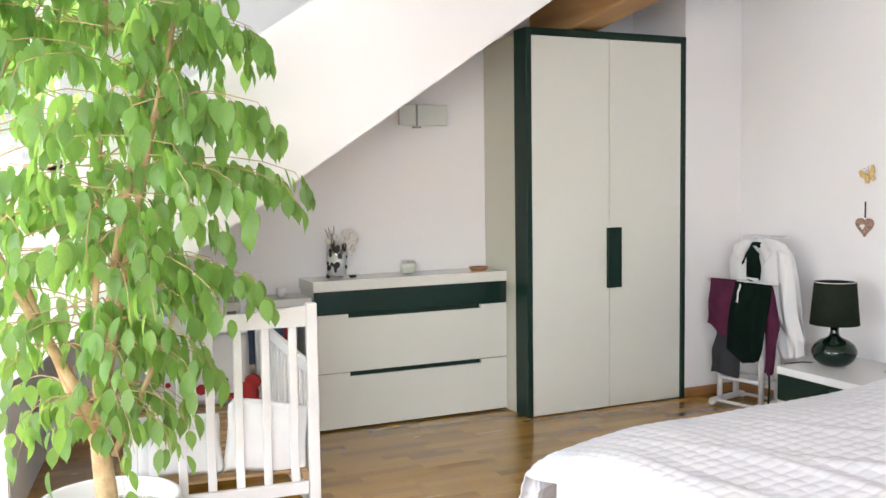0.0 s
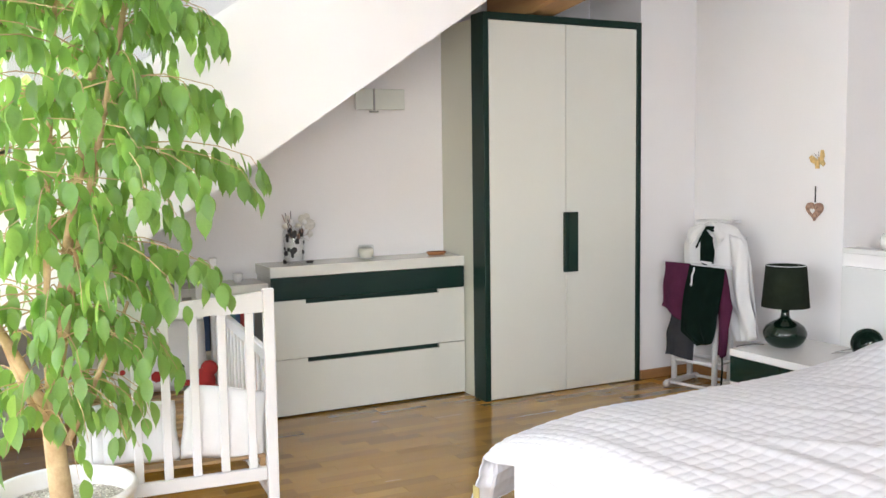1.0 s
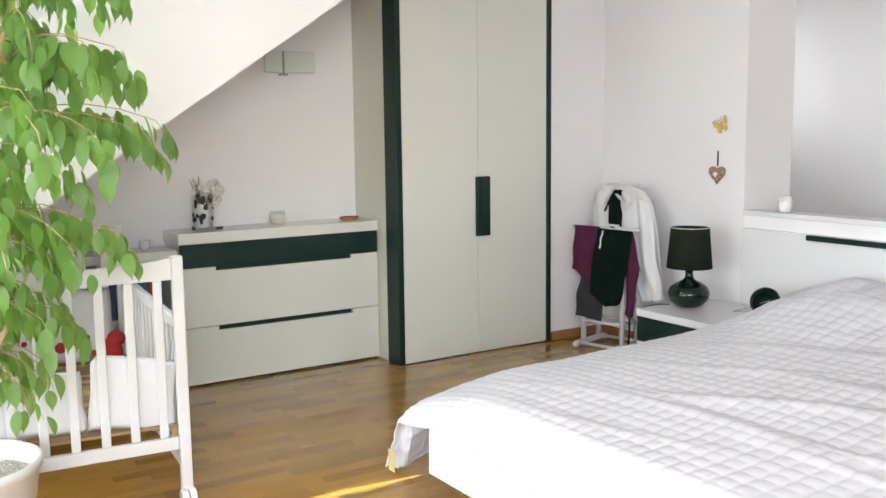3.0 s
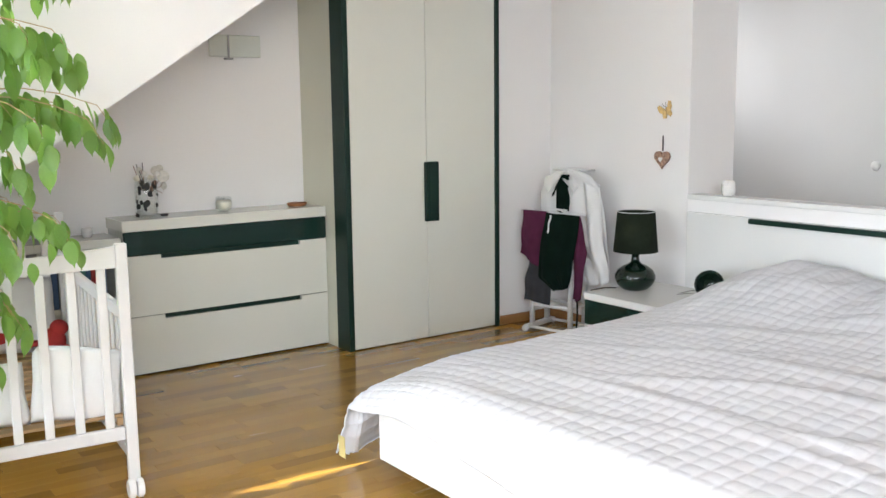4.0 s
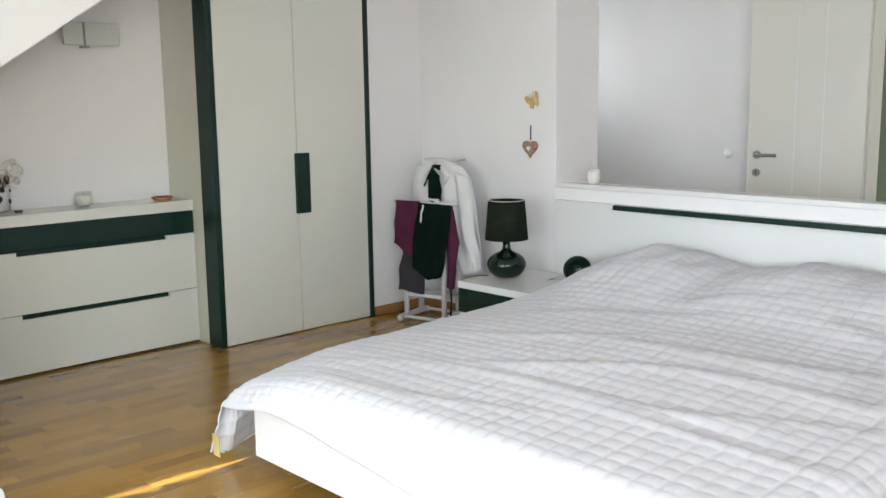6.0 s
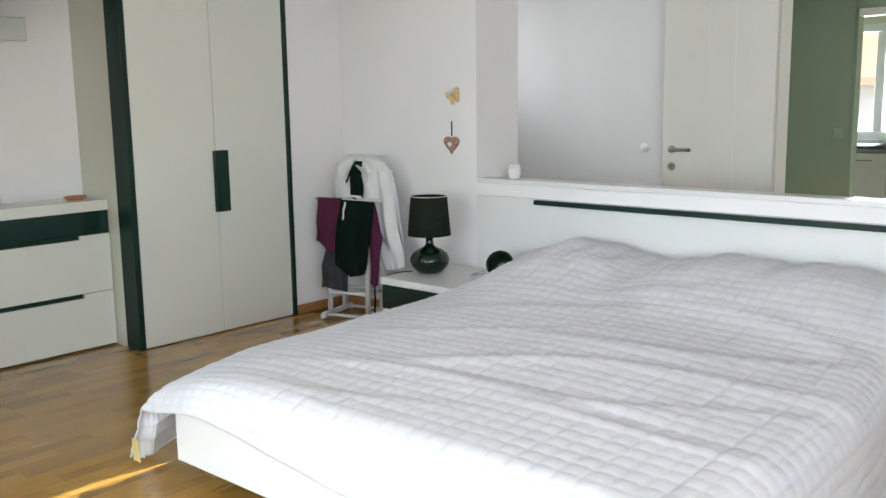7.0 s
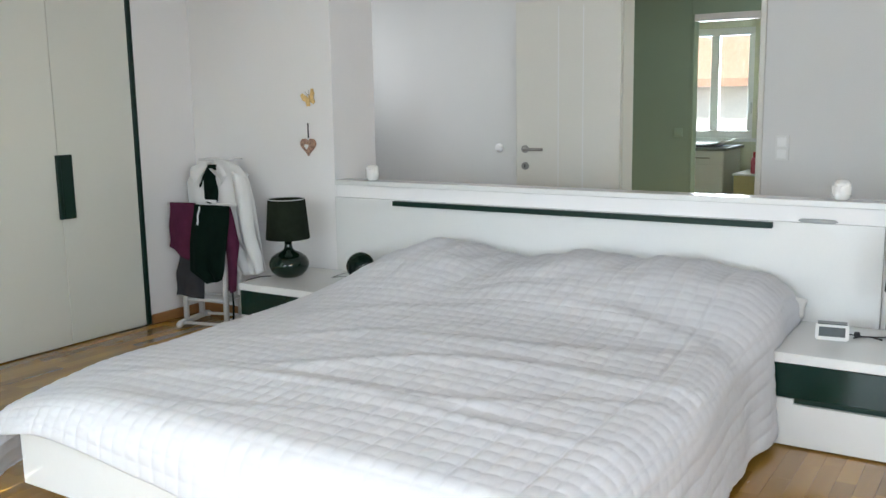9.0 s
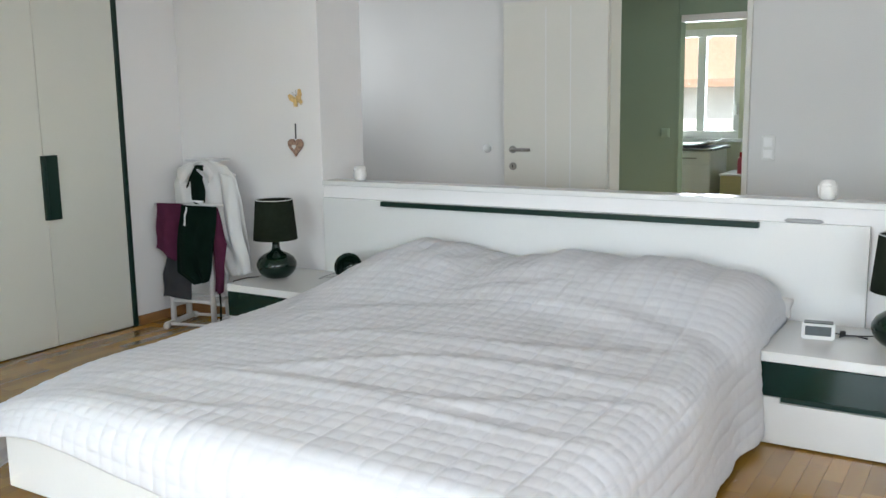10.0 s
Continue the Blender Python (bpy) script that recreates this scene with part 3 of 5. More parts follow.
def headboard():
    h = thing("headboard", "wide white lacquered headboard panel with a dark grip rail", "headboard")
    boxpart("panel", (4.238, 0.494, 0.25, EAST - 0.001, 3.47, 0.826), M_LACQW, h, "", 0.002)
    bm = bmesh.new()
    box(bm, 4.205, 0.95, 0.797, 4.237, 3.03, 0.825, bevel=0.004, seg=2)
    part("rail", bm, M_FRAME, h, "dark green-black rail along the top")


def quilt():
    """One quilted cover laid over mattress and pillows, hanging over the foot and both sides."""
    step, cell = 0.0062, 0.060
    x0, x1, y0, y1 = 1.85, 4.20, 1.02, 2.93
    u = np.arange(-0.30, x1 - x0 + 1e-6, step)
    v = np.arange(-0.56, (y1 - y0) + 0.40, step)
    U, V = np.meshgrid(u, v, indexing="ij")
    rng = np.random.RandomState(3)

    def over(c, r, flare):
        """Offset and drop for a cloth coordinate c that is negative past an edge."""
        a = np.clip(-c / r, 0, math.pi / 2)
        rest = np.clip(-c - r * math.pi / 2, 0, None)
        return np.where(c > 0, c, -r * np.sin(a) - flare * rest), np.where(c > 0, 0, r * (1 - np.cos(a)) + rest * 0.98)

    # the cover hangs less far over the foot near its outer corner
    short = 1.0 - 0.52 * np.exp(-((V - (y1 - y0) - 0.15) / 0.75) ** 2)
    ox, dx = over(np.where(U < 0, U * short, U), 0.12, 0.03)
    oy0, dy0 = over(V, 0.12, 0.08)
    oy1, dy1 = over((y1 - y0) - V, 0.16, 0.42)
    inside = (V > 0) & (V < y1 - y0)
    Y = np.where(V < (y1 - y0) / 2, y0 + oy0, y1 - oy1)
    X = x0 + ox
    drop = np.maximum(dx, np.maximum(dy0, dy1)) + 0.0 * dx
    top = np.full_like(U, 0.45)

    def bump(cx, cy, sx, sy, h, p=2.0):
        return h * np.exp(-(np.abs((X - cx) / sx) ** min(p, 2.4) + np.abs((Y - cy) / sy) ** p))

    sx = np.where(X < 4.0, 0.52, 0.36)
    top += bump(4.0, 2.56, sx, 0.38, 0.165, 4) + bump(4.0, 1.52, sx, 0.62, 0.165, 6)
    crest = np.exp(-((X - 4.0) / 0.2) ** 2)
    top += crest * (0.013 * np.sin(Y * 15 + 0.6) + 0.008 * np.sin(Y * 31 + 2.0))
    top += 0.035 * np.clip((X - 2.0) / 2.0, 0, 1)
    top -= bump(1.72, 3.12, 0.36, 0.34, 0.14)
    top += bump(2.6, 1.7, 0.9, 0.6, 0.02)
    top -= 0.04 * np.exp(-((Y - 3.0) / 0.26) ** 2) * np.clip((X - 2.0) / 0.5, 0, 1)
    # long soft folds across the bed
    for cx, cy, ang, ln, wd, h in ((2.25, 1.9, 12, 0.75, 0.035, 0.018), (2.55, 1.75, 20, 0.85, 0.04, 0.020), (2.95, 1.55, 16, 0.7, 0.045, 0.018), (2.2, 1.4, 8, 0.5, 0.03, 0.012), (3.2, 2.2, 28, 0.5, 0.05, 0.016), (3.35, 1.35, -18, 0.5, 0.05, 0.018), (2.8, 2.3, 24, 0.45, 0.035, 0.012), (3.5, 1.9, 5, 0.4, 0.045, 0.016), (2.45, 1.15, 30, 0.4, 0.035, 0.013), (1.95, 2.2, 6, 0.5, 0.03, 0.010)):
        ca, sa = math.cos(radians(ang)), math.sin(radians(ang))
        along = -(X - cx) * sa + (Y - cy) * ca
        across = (X - cx) * ca + (Y - cy) * sa + 0.05 * np.sin(along * 4.0 + cx * 7)
        h, wd = h * 0.62, wd * 1.25
        top += h * np.exp(-(along / ln) ** 2 - (across / wd) ** 2) - 0.5 * h * np.exp(-(along / ln) ** 2 - ((across - 2.0 * wd) / (1.3 * wd)) ** 2)
    low = np.zeros_like(U)
    for k in range(14):
        fx, fy, ph = rng.uniform(-9, 9), rng.uniform(-5, 5), rng.uniform(0, 6.28)
        low += rng.uniform(0.0006, 0.0022) * np.sin(fx * X + fy * Y + ph)
    # small crumples where the cover is pulled over the pillows
    pull = np.exp(-((X - 3.78) / 0.30) ** 2) * (0.6 + 0.6 * np.exp(-((Y - 2.5) / 0.35) ** 2))
    for fx, fy, ph, h in ((21, 9, 0.4, 0.0030), (-15, 24, 2.1, 0.0026), (33, -13, 4.0, 0.0018), (9, 37, 1.0, 0.0020), (27, 30, 5.2, 0.0014)):
        top += h * pull * np.sin(fx * X + fy * Y + ph + 1.5 * np.sin(3.1 * Y + ph))
    Z = top + low - np.minimum(drop, 0.47)
    # hanging folds along the sides and the foot
    hang = np.clip((drop - 0.05) / 0.25, 0, 1)
    wave = 0.016 * np.sin(U * 11 + 1.3 * np.sin(U * 4)) + 0.01 * np.sin(U * 23 + 1)
    Y = Y + np.where(V < 0.3, -0.4, np.where(V > y1 - y0 - 0.3, 1, 0)) * hang * wave
    wide = 0.10 * np.clip((3.95 - X) / 1.1, 0, 1) * np.clip((0.7 - V) / 0.6, 0, 1)
    Y = Y - wide
    # pillows push the cover out towards the nightstand, on whose top it rests
    out = np.clip((X - 3.2) / 0.6, 0, 1)
    Y = Y - 0.085 * out * out * (3 - 2 * out) * np.clip((0.10 - V) / 0.2, 0, 1)
    Y = np.where((X > 3.655) & (Z < 0.395), np.maximum(Y, 0.818), Y)
    X = X - np.where(U < 0.1, 1, 0) * hang * (0.008 * np.sin(V * 9) + 0.004 * np.sin(V * 21))
    # the corner that sticks out past the foot
    cor = np.exp(-((U + 0.22) / 0.16) ** 2 - ((V - (y1 - y0) - 0.25) / 0.2) ** 2)
    Y += 0.05 * cor
    X += 0.03 * cor
    rim = np.exp(-((U + 0.02) / 0.17) ** 2 - ((V - (y1 - y0) - 0.04) / 0.2) ** 2)
    Y += 0.035 * rim
    Z = np.maximum(Z, 0.03)
    P = np.stack([X, Y, Z], -1)
    du, dv = np.gradient(P, axis=0), np.gradient(P, axis=1)
    N = np.cross(du, dv)
    N /= np.linalg.norm(N, axis=-1, keepdims=True) + 1e-9
    if N[len(u) // 2, len(v) // 2, 2] < 0:
        N = -N
    q = 0.0078 * np.abs(np.sin(math.pi * V / cell)) ** 0.42 * (0.45 + 0.55 * np.abs(np.sin(math.pi * U / cell)) ** 0.42)
    P = P + N * q[..., None]
    nu, nv = U.shape
    # one sheet with a hem turned under along its edge
    idx = np.arange(nu * nv).reshape(nu, nv)
    f1 = np.stack([idx[:-1, :-1], idx[1:, :-1], idx[1:, 1:], idx[:-1, 1:]], -1).reshape(-1, 4)
    ring = np.concatenate([idx[:, 0], idx[-1, 1:], idx[-2::-1, -1], idx[0, -2:0:-1]])
    hem = P.reshape(-1, 3)[ring] - N.reshape(-1, 3)[ring] * 0.004
    verts = np.concatenate([P.reshape(-1, 3), hem])
    under = nu * nv + np.arange(len(ring))
    f3 = np.stack([ring, under, np.roll(under, -1), np.roll(ring, -1)], -1)
    me = bpy.data.meshes.new("quilt")
    me.from_pydata(verts.tolist(), [], np.concatenate([f1, f3]).tolist())
    me.polygons.foreach_set("use_smooth", np.ones(len(me.polygons), dtype=bool))
    me.materials.append(M_QUILT)
    ob = new("quilt", me)
    tagged(ob, "white quilted bedspread with a square stitch pattern, softly creased", "bedspread")
    tag = P[3, nv - 10]
    bm = bmesh.new()
    sheet(bm, lambda a, b: (tag[0] - 0.014 - 0.004 * a, tag[1] - 0.085 + 0.05 * b - 0.01 * a, tag[2] + 0.055 - 0.085 * a), 4, 4, 0.002)
    part("care_label", bm, M_TAG, ob, "yellowed cloth care label")


bed()
headboard()
quilt()


def nightstand(y0, y1, n0, n1):
    s = thing("nightstand", "white lacquered nightstand with a dark glass upper drawer", "nightstand", None, "nightstands beside the bed")
    X = 3.67
    boxpart("body", (X + 0.022, y0 + 0.004, 0.012, 4.236, y1 - 0.004, 0.342), M_LACQW, s, "", 0)
    boxpart("top", (X - 0.004, y0, 0.344, 4.237, y1, 0.385), M_LACQW, s, "", 0.003)
    boxpart("drawer", (X, y0 + 0.002, 0.203, X + 0.02, y1 - 0.002, 0.341), M_DARK, s, "glossy dark green-black glass drawer", 0.002)
    notched_front("drawer", s, 1, X, 0.02, y0 + 0.002, y1 - 0.002, 0.008, 0.2, n0, n1, 0.022, M_LACQW)
    boxpart("grip", (X + 0.0205, n0 - 0.01, 0.15, X + 0.0215, n1 + 0.01, 0.202), M_FRAME, s, "", 0)
    boxpart("plinth", (X + 0.03, y0 + 0.02, 0.0, 4.2, y1 - 0.02, 0.0115), M_FRAME, s, "", 0)


nightstand(0.19, 0.81, 0.30, 0.72)
nightstand(3.17, 3.72, 3.26, 3.62)


def table_lamp(x, y, z, cord):
    l = thing("table_lamp", "black table lamp with a round glass base and a fabric shade", "lamp", pose(x, y, z), "bedside lamps")
    bm = bmesh.new()
    lathe(bm, [(0.0, 0.0), (0.055, 0.0), (0.08, 0.012), (0.104, 0.038), (0.116, 0.07), (0.115, 0.09), (0.10, 0.118), (0.07, 0.140), (0.04, 0.153), (0.026, 0.165), (0.022, 0.185), (0.021, 0.232), (0.0, 0.232)], 40)
    part("base", bm, M_BLKGL, l, "bulbous glossy black glass base", True)
    bm = bmesh.new()
    lathe(bm, [(0.124, 0.225), (0.127, 0.225), (0.107, 0.452), (0.104, 0.452), (0.124, 0.225)], 48)
    part("shade", bm, M_SHADE, l, "black fabric shade", True)
    bm = bmesh.new()
    lathe(bm, [(0.107, 0.4525), (0.1075, 0.456), (0.1035, 0.456), (0.1035, 0.4525)], 48)
    part("shade_ring", bm, M_WHITE, l, "pale upper rim of the shade")
    bm = bmesh.new()
    tube(bm, [(0, 0, 0.23), (0, 0, 0.33)], 0.014, 10)
    lathe(bm, [(0.0, 0.33), (0.02, 0.335), (0.03, 0.37), (0.02, 0.40), (0.0, 0.405)], 16)
    part("bulb", bm, M_PLAST, l)
    for a in (0, 120, 240):
        bm = bmesh.new()
        c, s_ = math.cos(radians(a)), math.sin(radians(a))
        tube(bm, [(0.01 * c, 0.01 * s_, 0.33), (0.103 * c, 0.103 * s_, 0.445)], 0.002, 6)
        part("spoke", bm, M_STEEL, l)
    bm = bmesh.new()
    tube(bm, cord, 0.0035, 6)
    part("cord", bm, M_CORD, l, "black power cord", True)


table_lamp(3.94, 3.585, 0.3855, [(-0.06, 0.09, 0.006), (-0.10, 0.13, 0.006), (-0.16, 0.135, 0.005), (-0.20, 0.15, 0.0), (-0.22, 0.17, -0.06), (-0.20, 0.18, -0.2), (-0.18, 0.2, -0.376)])
table_lamp(3.975, 0.325, 0.3855, [(0.05, 0.13, 0.006), (0.08, 0.18, 0.006), (0.06, 0.22, 0.006), (0.03, 0.235, 0.006)])


def clock_radio(m):
    c = thing("clock_radio", "small silver-white clock radio on the nightstand", "clock radio", m)
    bm = bmesh.new()
    prism(bm, [(-0.05, 0.0), (0.045, 0.0), (0.04, 0.062), (-0.02, 0.066)], 1, -0.07, 0.07)
    bmesh.ops.bevel(bm, geom=list(bm.edges), offset=0.006, segments=2, affect="EDGES")
    part("body", bm, M_PLAST, c)
    bm = bmesh.new()
    prism(bm, [(-0.0466, 0.018), (-0.0286, 0.056), (-0.0301, 0.057), (-0.0481, 0.019)], 1, -0.055, 0.055)
    part("display", bm, M_SCREEN, c, "grey display")
    boxpart("top_panel", (-0.02, -0.062, 0.0665, 0.038, 0.062, 0.070), M_DARK, c, "dark glossy top panel", 0.002)
    bm = bmesh.new()
    tube(bm, [(0.045, -0.03, 0.015), (0.07, -0.08, 0.006), (0.06, -0.14, 0.004), (0.075, -0.2, 0.004), (0.09, -0.24, 0.004)], 0.003, 6)
    part("cord", bm, M_CORD, c, "black power cord", True)
    boxpart("plug", (0.05, -0.115, 0.0, 0.075, -0.09, 0.022), M_CORD, c, "black plug", 0.003)


clock_radio(pose(3.985, 0.64, 0.3855, 0, 0, 8) @ Matrix.Scale(0.92, 4))


def reading_lamp(m):
    r = thing("reading_lamp", "small round black bowl lamp on the nightstand", "lamp", m)
    bm = bmesh.new()
    lathe(bm, [(0.0, -0.05), (0.03, -0.044), (0.052, -0.022), (0.062, 0.005), (0.064, 0.02), (0.059, 0.02), (0.05, -0.01), (0.03, -0.034), (0.0, -0.04)], 32)
    b = part("bowl", bm, M_BLKGL, r, "glossy black bowl", True)
    b.matrix_basis = pose(0, 0, 0.075, 0, -62, 28)
    bm = bmesh.new()
    lathe(bm, [(0.0601, 0.0205), (0.0655, 0.0205), (0.0655, 0.0255), (0.0601, 0.0255), (0.0601, 0.0205)], 32)
    g = part("rim", bm, M_GLASS, r, "clear rim")
    g.matrix_basis = pose(0, 0, 0.075, 0, -62, 28)
    bm = bmesh.new()
    lathe(bm, [(0.0, 0.0), (0.04, 0.0), (0.04, 0.006), (0.012, 0.01), (0.01, 0.03), (0.0, 0.03)], 24)
    part("foot", bm, M_STEEL, r)


reading_lamp(pose(3.985, 3.095, 0.3855) @ Matrix.Scale(1.22, 4))
g = thing("eyeglasses", "folded thin-rimmed eyeglasses lying on the nightstand", "glasses", pose(4.06, 3.22, 0.3865, 0, 0, 20))
for sx in (-0.03, 0.03):
    bm = bmesh.new()
    tube(bm, [(sx + 0.024 * math.cos(a * 0.5236), 0.0, 0.022 + 0.019 * math.sin(a * 0.5236)) for a in range(13)], 0.0016, 6)
    part("rim", bm, M_STEEL, g)
    bm = bmesh.new()
    tube(bm, [(sx * 1.8, 0, 0.024), (sx * 1.7, 0.06, 0.02), (sx * 0.6, 0.12, 0.003)], 0.0016, 6)
    part("temple", bm, M_CORD, g)

bm = bmesh.new()
lathe(bm, [(0.0, 0.0), (0.04, 0.0), (0.05, 0.008), (0.042, 0.017), (0.0, 0.019)], 28)
sw = part("touch_switch", bm, M_ALU, None, "", True)
sw.matrix_world = pose(4.252, 0.765, 0.8265) @ Matrix.Diagonal((0.35, 1.7, 1, 1))
tagged(sw, "flat oval grey switch on the headboard's upper edge", "switch")


# ---- cot ----
def cot(m):
    """Cot with lowered long side; its own x runs across the end panel, y along the side, origin at the near left foot."""
    c = thing("cot", "white painted slatted baby cot on castors, without a mattress", "cot", m)
    W, L = 0.70, 1.36

    def end(y):
        for x in (0.0, W - 0.042):
            bm = bmesh.new()
            box(bm, x, y, 0.055, x + 0.042, y + 0.03, 0.955, bevel=0.005, seg=2)
            part("post", bm, M_WHITE, c)
        n = 14
        bm = bmesh.new()
        top = [(0.043 + (W - 0.086) * i / n, 0.945 - 0.018 * math.sin(math.pi * i / n)) for i in range(n + 1)]
        prism(bm, [(0.043, 0.868), (W - 0.043, 0.868)] + top[::-1], 1, y + 0.004, y + 0.026)
        part("top_rail", bm, M_WHITE, c)
        boxpart("bottom_rail", (0.043, y + 0.004, 0.225, W - 0.043, y + 0.026, 0.275), M_WHITE, c, "", 0.004)
        for k in range(6):
            x = 0.043 + (W - 0.086) * (k + 0.5) / 6
            boxpart("slat", (x - 0.016, y + 0.009, 0.2755, x + 0.016, y + 0.021, 0.8675), M_WHITE, c, "", 0.003)
        for x in (0.021, W - 0.021):
            bm = bmesh.new()
            bmesh.ops.create_cone(bm, segments=20, radius1=0.036, radius2=0.036, depth=0.024, cap_ends=True, matrix=Matrix.Translation((x - 0.015, y + 0.0, 0.036)) @ Euler((0, radians(90), 0)).to_matrix().to_4x4())
            bmesh.ops.create_cone(bm, segments=20, radius1=0.036, radius2=0.036, depth=0.024, cap_ends=True, matrix=Matrix.Translation((x + 0.015, y + 0.0, 0.036)) @ Euler((0, radians(90), 0)).to_matrix().to_4x4())
            box(bm, x - 0.008, y + 0.005, 0.03, x + 0.008, y + 0.025, 0.0545)
            bmesh.ops.bevel(bm, geom=[e for e in bm.edges if e.calc_face_angle(0) > 1.2], offset=0.004, segments=2, affect="EDGES")
            part("castor", bm, M_PLAST, c, "white plastic twin-wheel castor")

    end(0.0)
    end(L - 0.03)
    for x, hi in ((0.008, 0.72), (W - 0.034, 0.72)):
        boxpart("side_rail", (x, 0.0305, hi - 0.05, x + 0.026, L - 0.0305, hi), M_WHITE, c, "", 0.005)
        boxpart("side_rail", (x, 0.0305, 0.14, x + 0.026, L - 0.0305, 0.18), M_WHITE, c, "", 0.005)
        for k in range(15):
            y = 0.03 + (L - 0.06) * (k + 0.5) / 15
            boxpart("slat", (x + 0.007, y - 0.012, 0.1805, x + 0.019, y + 0.012, hi - 0.0505), M_WHITE, c, "", 0.003)
    for x in (0.045, W - 0.065):
        boxpart("bearer", (x, 0.031, 0.275, x + 0.02, L - 0.031, 0.305), M_PINE, c, "", 0)
    for k in range(13):
        y = 0.06 + (L - 0.12) * k / 12
        boxpart("base_slat", (0.043, y - 0.03, 0.306, W - 0.043, y + 0.03, 0.318), M_PINE, c, "", 0.002)
    return c


COT = pose(0.290, 3.375, 0, 0, 0, -4.5)
cot(COT)


def cushion(name, m, w, h, t, mat, label, category):
    """A flat padded cushion standing upright in its x-z plane."""
    bm = bmesh.new()
    for side in (-1, 1):
        sheet(bm, lambda a, b: (w * a + 0.005 * math.sin(9 * b) * (a - 0.5), side * t * (max(0.0, 1 - (2 * a - 1) ** 4) * max(0.0, 1 - (2 * b - 1) ** 4)) ** 0.5 + 0.004 * math.sin(17 * a + 5 * b), h * b + 0.014 * math.sin(3 * a + 1)), 18, 14)
    bmesh.ops.remove_doubles(bm, verts=bm.verts, dist=0.002)
    ob = part(name, bm, mat, None, "", True)
    ob.matrix_world = m
    return tagged(ob, label, category)


cushion("bumper_cushion", COT @ pose(0.345, 0.055, 0.322, -6, 6, 0), 0.31, 0.27, 0.018, M_SHEET, "white padded bumper cushion leaning inside the cot", "cushion")
cushion("bumper_cushion", COT @ pose(0.035, 0.06, 0.322, -6, -3, 0), 0.31, 0.225, 0.018, M_SHEET, "white padded bumper cushion leaning inside the cot", "cushion")
cushion("pillow", COT @ pose(0.06, 1.20, 0.322, -22, 0, 0), 0.56, 0.36, 0.06, M_SHEET, "white cushion with red print propped in the cot", "pillow")
bm = bmesh.new()
for cx, cz, rx, rz in ((0.0, 0.075, 0.07, 0.078), (0.02, 0.155, 0.048, 0.045), (-0.075, 0.05, 0.04, 0.026), (0.07, 0.045, 0.036, 0.026)):
    bmesh.ops.create_uvsphere(bm, u_segments=18, v_segments=12, radius=1.0, matrix=pose(cx, 0, cz) @ Matrix.Diagonal((rx, 0.045, rz, 1)))
toy = part("soft_toy", bm, M_RED, None, "", True)
toy.matrix_world = COT @ pose(0.56, 1.07, 0.322, -10, 14, 0) @ Matrix.Scale(0.85, 4)
tagged(toy, "red plush soft toy sitting in the cot", "soft toy")
rng = random.Random(8)
pr = thing("pillow_print", "red and black printed flowers on the cot cushion", "print")
for k in range(9):
    bm = bmesh.new()
    r_ = rng.uniform(0.012, 0.03)
    lathe(bm, [(0.0, 0.003), (r_, 0.002), (r_, 0.0), (0.0, 0.0)], 7)
    p = part("flower", bm, M_RED if k % 3 else M_BLACKF, pr)
    p.matrix_basis = COT @ pose(0.1 + 0.46 * rng.random(), 1.135 + 0.02 * rng.random(), 0.40 + 0.22 * rng.random(), 68, 0, 0)


cushion("pillow", pose(4.205, 0.80, 0.388, 0, -8, 92), 0.22, 0.09, 0.025, M_SHEET, "white pillow with a flat hem showing beside the headboard", "pillow")


